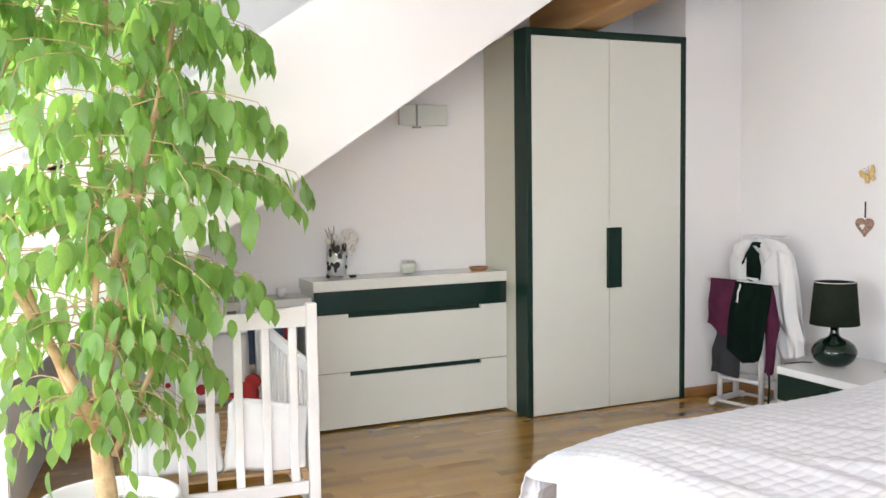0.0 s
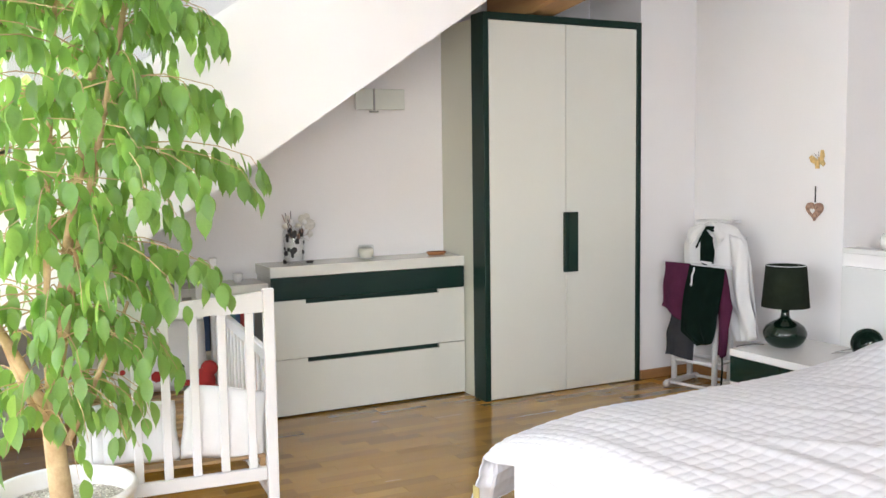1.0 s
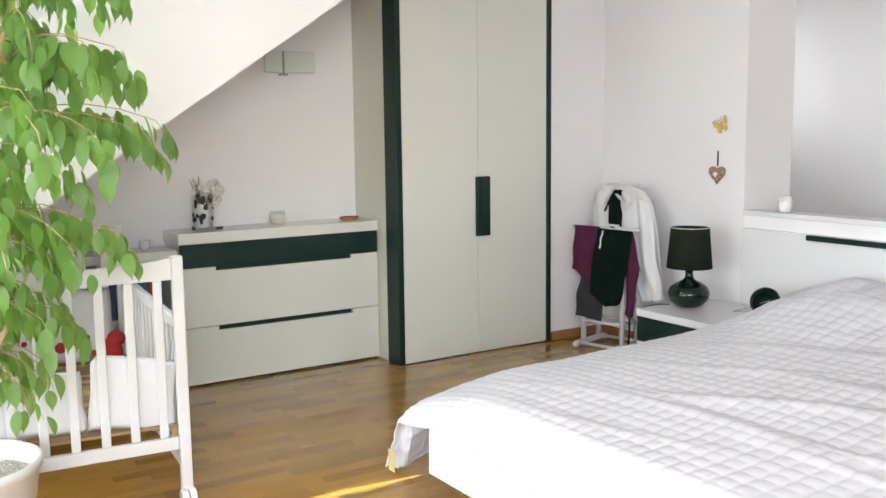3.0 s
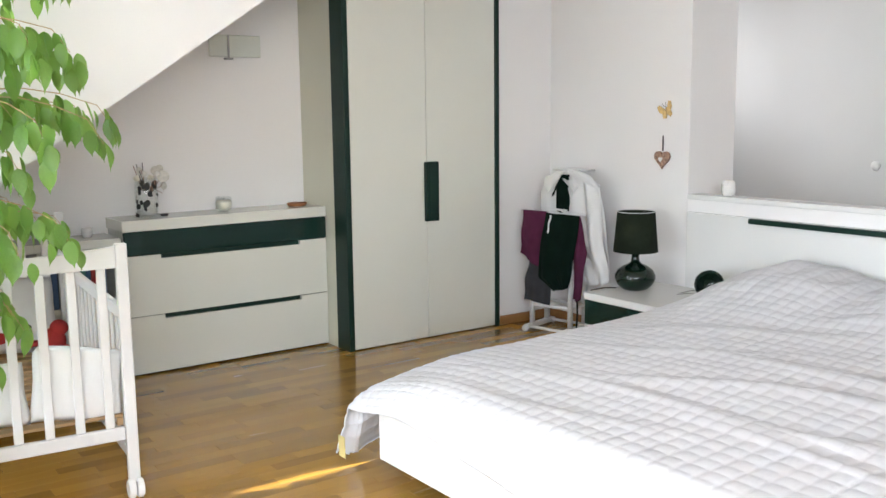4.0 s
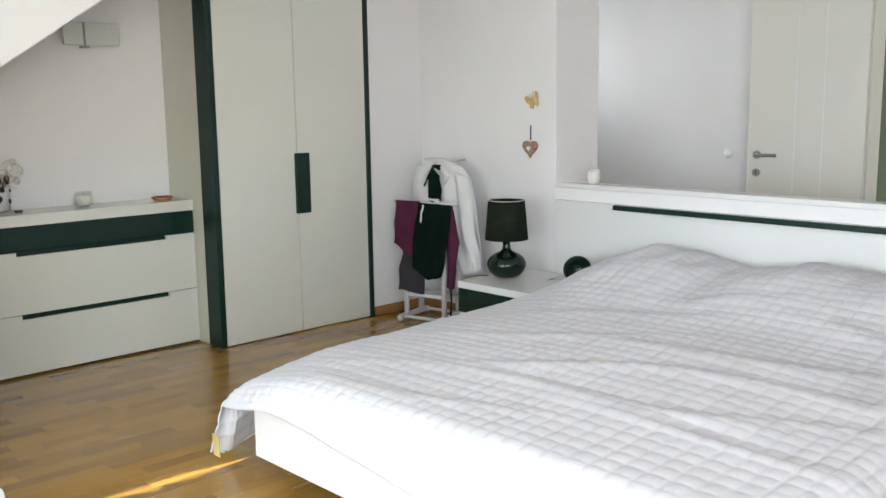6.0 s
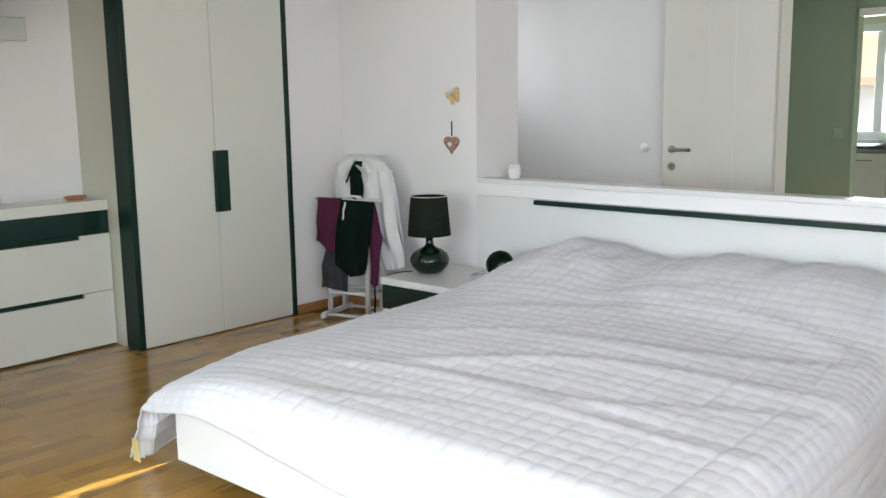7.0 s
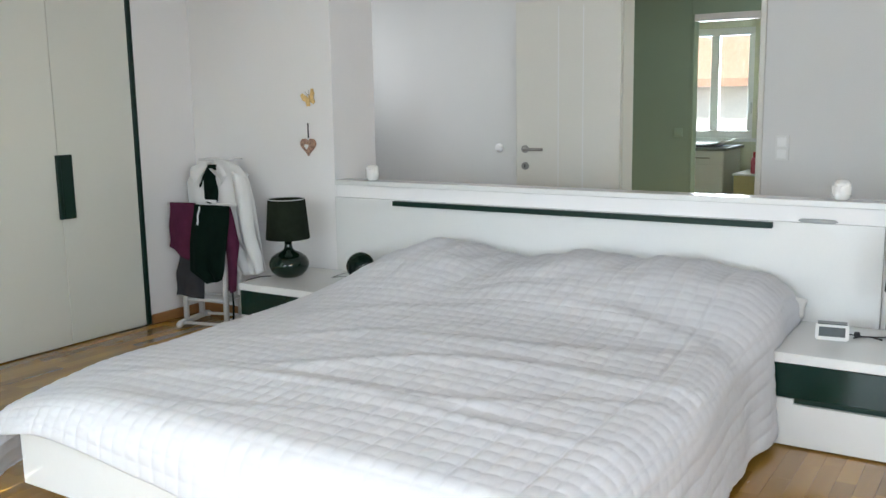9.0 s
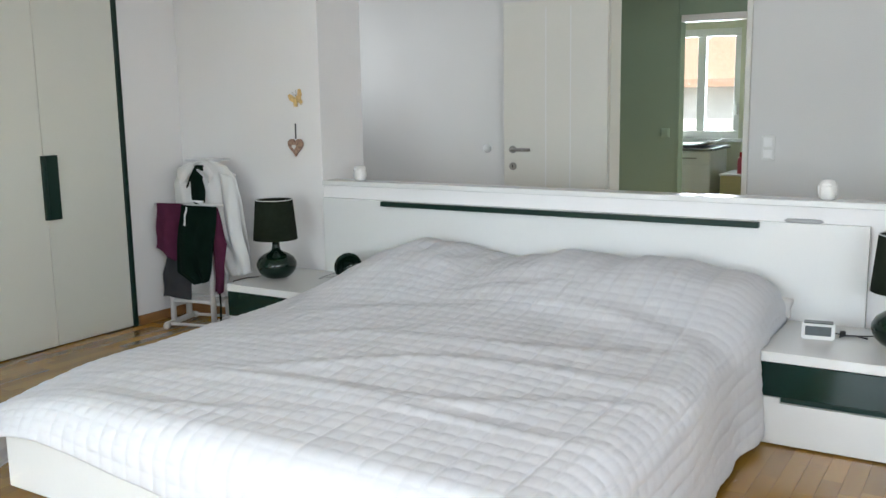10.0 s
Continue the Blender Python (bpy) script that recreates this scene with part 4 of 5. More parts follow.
# ---- ficus ----
def ficus(px, py):
    """A weeping fig: several stems from one base, arching twigs, and hanging pointed leaves."""
    rng = random.Random(21)
    t = thing("weeping_fig", "tall weeping fig with pale stems and hanging green leaves", "plant", pose(px, py, 0.0))
    twigs, leafs = [], []
    stems = []

    def stem(p, d, length, r0, r1, bend, n=10):
        pts, radii = [Vector(p)], [r0]
        d = Vector(d).normalized()
        for i in range(n):
            d = (d + Vector((rng.uniform(-1, 1), rng.uniform(-1, 1), 0)) * bend + Vector((0, 0, 0.03))).normalized()
            pts.append(pts[-1] + d * length / n)
            radii.append(r0 + (r1 - r0) * (i + 1) / n)
        bm = bmesh.new()
        tube(bm, pts, radii, 9)
        stems.append((bm, pts))
        return pts

    base = Vector((0, 0, 0.30))
    # the short main trunk and the limbs that fork from it
    limbs = [stem(base, (-0.06, 0, 1), 0.30, 0.037, 0.032, 0.03, 5)]
    fork = limbs[0][-1]
    for d, ln, r in (((-0.42, -0.06, 1), 1.35, 0.020), ((0.10, 0.05, 1), 1.75, 0.023), ((0.20, -0.05, 1), 1.70, 0.018), ((-0.06, -0.12, 1), 1.6, 0.015), ((-0.5, 0.1, 1), 1.1, 0.013)):
        limbs.append(stem(fork - Vector((0, 0, rng.uniform(0, 0.08))), d, ln, r, 0.006, 0.055, 12))
    limbs.append(stem(base + Vector((0.02, -0.01, 0.22)), (0.42, -0.1, 0.9), 0.5, 0.013, 0.005, 0.05, 6))

    def reach(z):
        """Crown radius at a height."""
        for (za, ra), (zb, rb) in zip(((0.35, 0.10), (0.5, 0.26), (0.75, 0.40), (1.05, 0.50), (1.4, 0.62), (1.8, 0.56), (2.15, 0.46), (2.5, 0.26)), ((0.5, 0.26), (0.75, 0.40), (1.05, 0.50), (1.4, 0.62), (1.8, 0.56), (2.15, 0.46), (2.5, 0.26), (2.6, 0.1))):
            if za <= z <= zb:
                return ra + (rb - ra) * (z - za) / (zb - za)
        return 0.1

    tw = bmesh.new()

    def bough(p, tip, a, count):
        """One arching twig from a limb to its tip, with leaves that hang along it and face outwards."""
        mid = (p + tip) / 2 + Vector((0, 0, 0.10 + 0.05 * rng.random()))
        pts = [(1 - s) ** 2 * p + 2 * s * (1 - s) * mid + s * s * tip for s in (0, 0.2, 0.4, 0.6, 0.8, 1.0)]
        pts.append(tip + (tip - mid).normalized() * 0.05 - Vector((0, 0, 0.05)))
        tube(tw, pts, [0.0032, 0.0028, 0.0024, 0.0020, 0.0017, 0.0014, 0.0008], 5)
        for j in range(count):
            s = 0.26 + 0.76 * (j + rng.random() * 0.6) / count
            i = min(int(s * 6), 5)
            q = pts[i].lerp(pts[i + 1], s * 6 - i)
            turn = a + rng.uniform(-1.7, 1.7)
            out = Vector((math.cos(turn), math.sin(turn), 0))
            down = (out * rng.uniform(0.05, 0.55) + Vector((0, 0, -1))).normalized()
            nrm = out + Vector((rng.uniform(-1, 1), rng.uniform(-1, 1), rng.uniform(-0.2, 0.6))) * 0.75
            side = down.cross(nrm).normalized()
            o = q + out * rng.uniform(0.005, 0.035) + Vector((0, 0, rng.uniform(-0.03, 0.0)))
            leafs.append((o, down, side, rng.uniform(0.060, 0.092)))

    # tiers of longer boughs that reach out over the cot
    for zt, R, n in ((2.12, 0.46, 22), (1.90, 0.53, 24), (1.64, 0.59, 24), (1.42, 0.66, 26), (1.10, 0.50, 17), (0.86, 0.36, 9), (0.66, 0.27, 5)):
        for da in (-75, -48, -22, 0, 20, 42):
            a = radians(da - 4 + rng.uniform(-6, 6))
            r = R * rng.uniform(0.86, 1.02)
            tip = Vector((r * math.cos(a), r * math.sin(a), zt + rng.uniform(-0.03, 0.04)))
            src = rng.choice(limbs[2:5])
            p = min(src, key=lambda q: abs(q.z - (zt - 0.02)))
            bough(p, tip, a, n)
    for k in range(185):
        z = 0.55 + 1.98 * ((k + rng.random()) / 185) ** 0.9
        src = rng.choice(limbs[1:6])
        p = min(src, key=lambda q: abs(q.z - z))
        a = k * 2.39996 + rng.uniform(-0.4, 0.4)
        R = reach(min(z, 2.5)) * rng.uniform(0.62, 1.05)
        R *= 1.0 - 0.34 * max(0.0, math.cos(a + 0.1))
        tip = Vector((R * math.cos(a), R * math.sin(a), min(z + rng.uniform(-0.06, 0.12), 2.56)))
        if py + tip.y > 3.93 or (px + tip.x > 0.33 and py + tip.y > 3.30 and tip.z < 1.0):
            tip.y = min(tip.y, 3.28 - py if tip.z < 1.0 else 3.9 - py)
        if (tip - p).length < 0.12:
            continue
        bough(p, tip, a, 8 if z < 0.95 else 19)
    part("trunk", stems[0][0], M_BARK, t, "pale brown trunk", True)
    for bm_, pts in stems[1:]:
        part("limb", bm_, M_BARK, t, "", True)
    part("twig", tw, M_BARK, t, "thin arching twigs")["kind"] = "stuff"

    # a leaf with a folded midrib and a drawn-out tip; x across, y along, hanging down
    outline = ((0.0, 0.0), (0.13, 0.08), (0.225, 0.22), (0.265, 0.42), (0.235, 0.62), (0.14, 0.80), (0.045, 0.91), (0.0, 1.05))
    rows = ((0.0, 0.0),) + outline[1:-1] + ((0.0, 1.06),)

    def leaf_mesh(curl):
        V, F = [], []
        for w_, y in rows:
            zc = -curl * y * y
            V += [(-w_, y, zc + 0.28 * w_), (0, y, zc), (w_, y, zc + 0.28 * w_)]
        for i in range(len(rows) - 1):
            b = 3 * i
            F += [(b, b + 1, b + 4, b + 3), (b + 1, b + 2, b + 5, b + 4)]
        return V, F

    shapes = [leaf_mesh(c) for c in (0.05, 0.16, 0.28)]
    meshes = []
    for V, F in shapes:
        me = bpy.data.meshes.new("leaf")
        me.from_pydata(V, [], F)
        me.polygons.foreach_set("use_smooth", [True] * len(F))
        me.materials.append(M_LEAF)
        meshes.append(me)

    def frame_of(o, down, side, ln):
        nrm = side.cross(down).normalized()
        m = Matrix((side, down, nrm)).transposed().to_4x4()
        m.translation = o
        return m @ Matrix.Diagonal((ln, ln, ln, 1))

    rng.shuffle(leafs)
    # leaves on the side towards the room are single parts
    front = [l for l in leafs if l[0].y < -0.12 and l[0].x > -0.25 and l[0].z < 2.1][:300]
    single = {id(l) for l in front}
    V, F = [], []
    for l in leafs:
        m = frame_of(*l)
        k = rng.randrange(3)
        if id(l) in single:
            ob = new("leaf", meshes[k])
            ob.parent = t
            ob.matrix_basis = m
        else:
            b = len(V)
            V += [tuple(m @ Vector(p)) for p in shapes[k][0]]
            F += [tuple(b + i for i in f) for f in shapes[k][1]]
    me = bpy.data.meshes.new("foliage")
    me.from_pydata(V, [], F)
    me.polygons.foreach_set("use_smooth", [True] * len(F))
    me.materials.append(M_LEAF)
    fo = new("foliage", me)
    fo.parent = t
    fo["kind"] = "stuff"


FX, FY = 0.215, 3.16
ficus(FX, FY)


def plant_pot(x, y):
    p = thing("plant_pot", "round white plastic plant pot filled with pale gravel", "plant pot", pose(x, y, 0))
    bm = bmesh.new()
    lathe(bm, [(0.0, 0.0), (0.165, 0.0), (0.172, 0.006), (0.222, 0.345), (0.232, 0.352), (0.232, 0.375), (0.224, 0.38), (0.214, 0.375), (0.212, 0.33), (0.20, 0.28), (0.0, 0.28)], 56)
    part("pot", bm, M_POT, p, "", True)
    bm = bmesh.new()
    lathe(bm, [(0.0, 0.281), (0.198, 0.281), (0.207, 0.315), (0.1, 0.325), (0.0, 0.328)], 40)
    part("soil", bm, M_GRAVEL, p, "pale mineral granules")
    rng = random.Random(5)
    V, F = [], []
    for k in range(1500):
        r, a = 0.198 * math.sqrt(rng.random()), rng.uniform(0, 6.283)
        s = rng.uniform(0.003, 0.006)
        cx, cy, cz = r * math.cos(a), r * math.sin(a), 0.327 - 0.012 * (r / 0.2) ** 2
        b = len(V)
        V += [(cx + s * rng.uniform(0.7, 1.2) * dx, cy + s * rng.uniform(0.7, 1.2) * dy, cz + s * dz) for dx, dy, dz in ((1, 0, 0), (-1, 0, 0), (0, 1, 0), (0, -1, 0), (0, 0, 1), (0, 0, -1))]
        F += [(b + i, b + j, b + q) for i, j, q in ((0, 2, 4), (2, 1, 4), (1, 3, 4), (3, 0, 4), (2, 0, 5), (1, 2, 5), (3, 1, 5), (0, 3, 5))]
    me = bpy.data.meshes.new("gravel")
    me.from_pydata(V, [], F)
    me.materials.append(M_GRAVEL)
    g = new("gravel", me)
    g.parent = p
    g["kind"] = "stuff"


plant_pot(FX, FY)


# ---- clothes valet ----
VAL = pose(4.025, 4.31, 0, 0, 0, -76)


def valet(m):
    """The stand's own x runs across it, y from its front to the wall."""
    v = thing("clothes_valet", "white painted wooden clothes valet stand", "clothes stand", m)
    for x in (-0.155, 0.135):
        bm = bmesh.new()
        box(bm, x - 0.017, -0.16, 0.012, x + 0.017, 0.16, 0.045, bevel=0.008, seg=2)
        part("foot", bm, M_WHITE, v)
        for y in (-0.145, 0.145):
            bm = bmesh.new()
            bmesh.ops.create_uvsphere(bm, u_segments=16, v_segments=10, radius=0.021, matrix=pose(x, y * 1.12, 0.0215))
            part("knob", bm, M_WHITE, v, "", True)
        for y, top in ((-0.08, 0.78), (0.09, 0.86)):
            bm = bmesh.new()
            tube(bm, [(x, y, 0.045), (x, y, 0.4), (x * 0.96, y, top)], [0.018, 0.017, 0.014], 12)
            part("post", bm, M_WHITE, v, "", True)
        bm = bmesh.new()
        tube(bm, [(x, -0.07, 0.168), (x, 0.08, 0.168)], 0.011, 10)
        part("rung", bm, M_WHITE, v, "", True)
    for y, z, r, w in ((-0.135, 0.03, 0.010, 0.15), (0.135, 0.03, 0.010, 0.15), (-0.08, 0.168, 0.012, 0.15), (0.09, 0.168, 0.012, 0.15), (-0.105, 0.778, 0.010, 0.21), (0.09, 0.85, 0.012, 0.15)):
        bm = bmesh.new()
        tube(bm, [(-w - 0.01, y, z), (w - 0.01 + (0.06 if w > 0.2 else 0), y, z)], r, 10)
        part("rung", bm, M_WHITE, v, "", True)
    for x in (0.038, 0.089):
        bm = bmesh.new()
        tube(bm, [(x, 0.09, 0.85), (x, 0.06, 0.97), (x, 0.0, 1.035)], 0.009, 10)
        part("neck", bm, M_WHITE, v, "", True)
    boxpart("tray", (-0.06, 0.0, 1.036, 0.20, 0.10, 1.05), M_WHITE, v, "small flat tray on the stand", 0.004)
    bm = bmesh.new()
    tube(bm, [(-0.13, 0.03, 0.945), (-0.04, 0.02, 0.985), (0.06, 0.02, 1.01), (0.17, 0.02, 0.99), (0.27, 0.03, 0.945)], [0.012, 0.016, 0.018, 0.016, 0.012], 10)
    part("hanger", bm, M_WHITE, v, "curved coat hanger", True)


valet(VAL)


def cloth(name, left, right, mat, label, category, y, folds=2.0, amp=0.010, bulge=0.02, phase=0.0, thick=0.005, parent=None):
    """A hanging cloth between its left and its right edge, each an x, z line from the top down, with folds that deepen downwards."""
    def along(line, b):
        t = b * (len(line) - 1)
        i = min(int(t), len(line) - 2)
        return Vector((*line[i], 0)).lerp(Vector((*line[i + 1], 0)), t - i)

    def f(a, b):
        p = along(left, b).lerp(along(right, b), a)
        w = amp * (0.25 + b) * math.sin(folds * 6.283 * a + phase + 0.9 * math.sin(3 * b + phase))
        w += 0.3 * amp * math.sin(11 * a + 9 * b + 2 * phase)
        return Vector((p.x + 0.003 * math.sin(9 * b + phase), y + w - bulge * math.sin(math.pi * min(1, b * 1.2)) * math.sin(math.pi * a), p.y + 0.005 * math.sin(6 * a + phase) * b))
    bm = bmesh.new()
    sheet(bm, f, 34, 30, thick)
    ob = part(name, bm, mat, parent, "", True)
    if parent:
        return ob
    ob.matrix_world = VAL
    return tagged(ob, label, category)


jacket = cloth("jacket", [(0.03, 1.035), (-0.09, 0.975), (-0.14, 0.90), (-0.145, 0.78), (-0.05, 0.62), (0.14, 0.45), (0.195, 0.315)], [(0.12, 1.04), (0.235, 1.005), (0.305, 0.93), (0.335, 0.80), (0.35, 0.64), (0.37, 0.49), (0.40, 0.355)], M_SHEET, "white cotton jacket on the valet's coat hanger", "jacket", -0.005, 2.6, 0.016, 0.05, 1.4)
cloth("collar", [(0.02, 1.03), (-0.055, 1.0), (-0.075, 0.95), (-0.055, 0.905)], [(0.045, 1.03), (0.035, 0.99), (0.0, 0.94), (-0.045, 0.90)], M_SHEET, "", "", -0.075, 0.6, 0.006, 0.012, 0.4, parent=jacket)
cloth("collar", [(0.09, 1.04), (0.10, 1.0), (0.12, 0.95), (0.145, 0.90)], [(0.11, 1.045), (0.16, 1.0), (0.185, 0.95), (0.155, 0.895)], M_SHEET, "", "", -0.075, 0.6, 0.006, 0.012, 1.9, parent=jacket)
cloth("sleeve", [(0.205, 0.975), (0.225, 0.85), (0.24, 0.70), (0.255, 0.55), (0.285, 0.40), (0.30, 0.33)], [(0.285, 0.955), (0.322, 0.84), (0.340, 0.70), (0.352, 0.58), (0.378, 0.46), (0.392, 0.365)], M_SHEET, "", "", -0.055, 1.1, 0.010, 0.028, 0.7, parent=jacket)
cloth("trousers", [(-0.20, 0.787), (-0.212, 0.64), (-0.226, 0.505)], [(-0.015, 0.787), (-0.04, 0.62), (-0.075, 0.42)], M_PURPLE, "plum purple trousers folded over the valet's bar", "trousers", -0.118, 1.3, 0.008)
cloth("trousers", [(-0.16, 0.47), (-0.195, 0.34), (-0.209, 0.195)], [(0.03, 0.44), (0.015, 0.31), (-0.003, 0.185)], M_GREYF, "charcoal grey trousers hanging on the valet", "trousers", -0.102, 1.6, 0.008, 0.008)
cloth("scarf", [(0.205, 0.77), (0.195, 0.62), (0.187, 0.50), (0.188, 0.37), (0.186, 0.243)], [(0.232, 0.768), (0.262, 0.65), (0.288, 0.545), (0.252, 0.42), (0.240, 0.245)], M_PURPLE, "plum purple cloth hanging down the valet's post", "cloth", -0.130, 1.2, 0.008, 0.01, 1.0)
cloth("apron", [(-0.006, 0.782), (-0.032, 0.65), (-0.052, 0.50), (-0.07, 0.36), (0.055, 0.285)], [(0.240, 0.776), (0.222, 0.64), (0.205, 0.52), (0.178, 0.40), (0.152, 0.318)], M_BLACKF, "black apron hanging over the valet", "apron", -0.152, 2.2, 0.011, 0.018, 0.5)
cloth("apron_bib", [(0.075, 1.005), (0.048, 0.945), (0.043, 0.87), (0.045, 0.79)], [(0.130, 0.95), (0.133, 0.93), (0.138, 0.86), (0.140, 0.79)], M_BLACKF, "black apron bib hung from the hanger", "apron", -0.110, 1.0, 0.006, 0.012, 2.0)
cloth("apron_strap", [(0.085, 1.02), (0.05, 0.95), (0.012, 0.89)], [(0.10, 1.02), (0.062, 0.945), (0.022, 0.884)], M_BLACKF, "black neck strap of the apron", "strap", -0.118, 0.5, 0.002, 0.004, thick=0.002)
cloth("apron_strap", [(0.088, 1.022), (0.088, 0.995)], [(0.142, 1.022), (0.138, 0.992)], M_BLACKF, "black neck strap of the apron", "strap", -0.112, 0.5, 0.002, 0.002, thick=0.002)
cloth("apron_string", [(0.040, 0.772), (0.030, 0.72), (0.016, 0.66)], [(0.053, 0.772), (0.043, 0.72), (0.030, 0.66)], M_SHEET, "white apron string hanging from the waist", "string", -0.176, 0.5, 0.002, 0.0, thick=0.002)
cloth("apron_string", [(0.05, 0.812), (0.052, 0.795)], [(0.142, 0.808), (0.142, 0.791)], M_SHEET, "white waistband tape of the apron", "string", -0.135, 0.5, 0.002, 0.0, thick=0.002)
bm = bmesh.new()
tube(bm, [(0.215, -0.13, 0.28), (0.218, -0.128, 0.16), (0.212, -0.13, 0.05), (0.20, -0.12, 0.006)], 0.006, 8)
strap = part("strap", bm, M_BLACKF, None, "", True)
strap.matrix_world = VAL
tagged(strap, "black strap hanging from the valet to the floor", "strap")

# ---- on walls and ledges ----
b = thing("butterfly_ornament", "golden paper butterfly hung on the white wall", "ornament", pose(EAST - 0.006, 3.657, 1.407, -22, 0, 0) @ Matrix.Diagonal((1, 0.72, 0.8, 1)))
for s in (-1, 1):
    bm = bmesh.new()
    prism(bm, [(0.004 * s, -0.02), (0.02 * s, -0.055), (0.05 * s, -0.045), (0.045 * s, -0.012), (0.07 * s, 0.01), (0.075 * s, 0.05), (0.05 * s, 0.058), (0.012 * s, 0.012)], 0, -0.004, 0.0)
    w_ = part("wing", bm, M_GOLD, b, "gold paper wing")
    w_.matrix_basis = pose(0, 0, 0, 0, 0, 6 * s)
    bm = bmesh.new()
    tube(bm, [(0, 0.002 * s, 0.02), (-0.006, 0.015 * s, 0.05), (-0.006, 0.022 * s, 0.06)], 0.0015, 5)
    part("feeler", bm, M_STEEL, b)
bm = bmesh.new()
lathe(bm, [(0.0, -0.04), (0.006, -0.02), (0.008, 0.0), (0.005, 0.022), (0.0, 0.028)], 12)
part("body", bm, M_GOLD, b, "", True)

h = thing("heart_ornament", "carved brown wooden heart hung on a ribbon", "ornament", pose(EAST - 0.002, 3.68, 1.125))
pts = []
for i in range(28):
    a = 2 * math.pi * i / 28
    pts.append((0.0036 * 16 * math.sin(a) ** 3, 0.0036 * (13 * math.cos(a) - 5 * math.cos(2 * a) - 2 * math.cos(3 * a) - math.cos(4 * a))))
bm = bmesh.new()
prism(bm, pts, 0, -0.016, 0.0)
part("heart", bm, M_HEART, h)
bm = bmesh.new()
prism(bm, [(x * 0.26 + 0.006, z * 0.30 - 0.004) for x, z in pts], 0, -0.020, -0.0165)
part("inlay", bm, M_CERAM, h, "pale inlaid heart")
boxpart("ribbon", (-0.006, -0.004, 0.045, -0.003, 0.004, 0.135), M_GREYF, h, "thin ribbon", 0)


def owl(y):
    o = thing("owl_figurine", "small white ceramic owl standing on the ledge", "figurine", pose(EAST + 0.055, y, 0.9255) @ Matrix.Diagonal((1, 1, 0.86, 1)), "owls on the ledge")
    bm = bmesh.new()
    lathe(bm, [(0.0, 0.0), (0.026, 0.0), (0.034, 0.012), (0.040, 0.04), (0.037, 0.07), (0.036, 0.085), (0.028, 0.102), (0.0, 0.108)], 28)
    part("body", bm, M_CERAM, o, "", True)
    for s in (-1, 1):
        bm = bmesh.new()
        bmesh.ops.create_uvsphere(bm, u_segments=12, v_segments=8, radius=0.010)
        e = part("eye", bm, M_CERAM, o, "", True)
        e.matrix_basis = pose(-0.033, 0.013 * s, 0.08) @ Matrix.Diagonal((0.5, 1, 1, 1))
        bm = bmesh.new()
        sheet(bm, lambda a, b: (0.041 * math.cos(math.pi + s * (0.75 + 0.7 * a)), 0.041 * math.sin(math.pi + s * (0.75 + 0.7 * a)), 0.02 + 0.05 * b + 0.008 * math.sin(math.pi * a)), 6, 5, 0.002)
        part("wing", bm, M_CERAM, o, "", True)
    bm = bmesh.new()
    bmesh.ops.create_cone(bm, segments=8, radius1=0.006, radius2=0.001, depth=0.014, cap_ends=True)
    e = part("beak", bm, M_CERAM, o)
    e.matrix_basis = pose(-0.037, 0, 0.068, 180, 0, 0)


owl(3.25)
owl(0.685)


def flat_switch(m, n, label, mat=None, key=None):
    s = thing("light_switch", label, "switch", m)
    h_ = 0.081 + 0.071 * (n - 1)
    bm = bmesh.new()
    box(bm, -0.010, -0.0405, -h_ / 2, 0, 0.0405, h_ / 2, bevel=0.004, seg=2)
    part("frame", bm, mat or M_GREYWALL, s)
    for k in range(n):
        z = (k - (n - 1) / 2) * 0.071
        boxpart("rocker", (-0.016, -0.028, z - 0.028, -0.0102, 0.028, z + 0.028), key or M_PLAST, s, "", 0.003)


flat_switch(pose(FAR - 0.0005, 1.268, 1.065), 2, "double white light switch in a grey frame")
flat_switch(pose(8.1995, 2.70, 1.05), 1, "single pale green light switch on the green wall", M_SWGREEN, M_SWGREEN)
bm = bmesh.new()
lathe(bm, [(0.0, 0.0), (0.03, 0.0), (0.032, 0.01), (0.022, 0.03), (0.0, 0.034)], 24)
st = part("door_stop", bm, M_PLAST, None, "", True)
st.matrix_world = pose(FAR - 0.0005, 3.215, 1.035, 0, -90, 0)
tagged(st, "round white rubber door stop on the wall", "door stop")


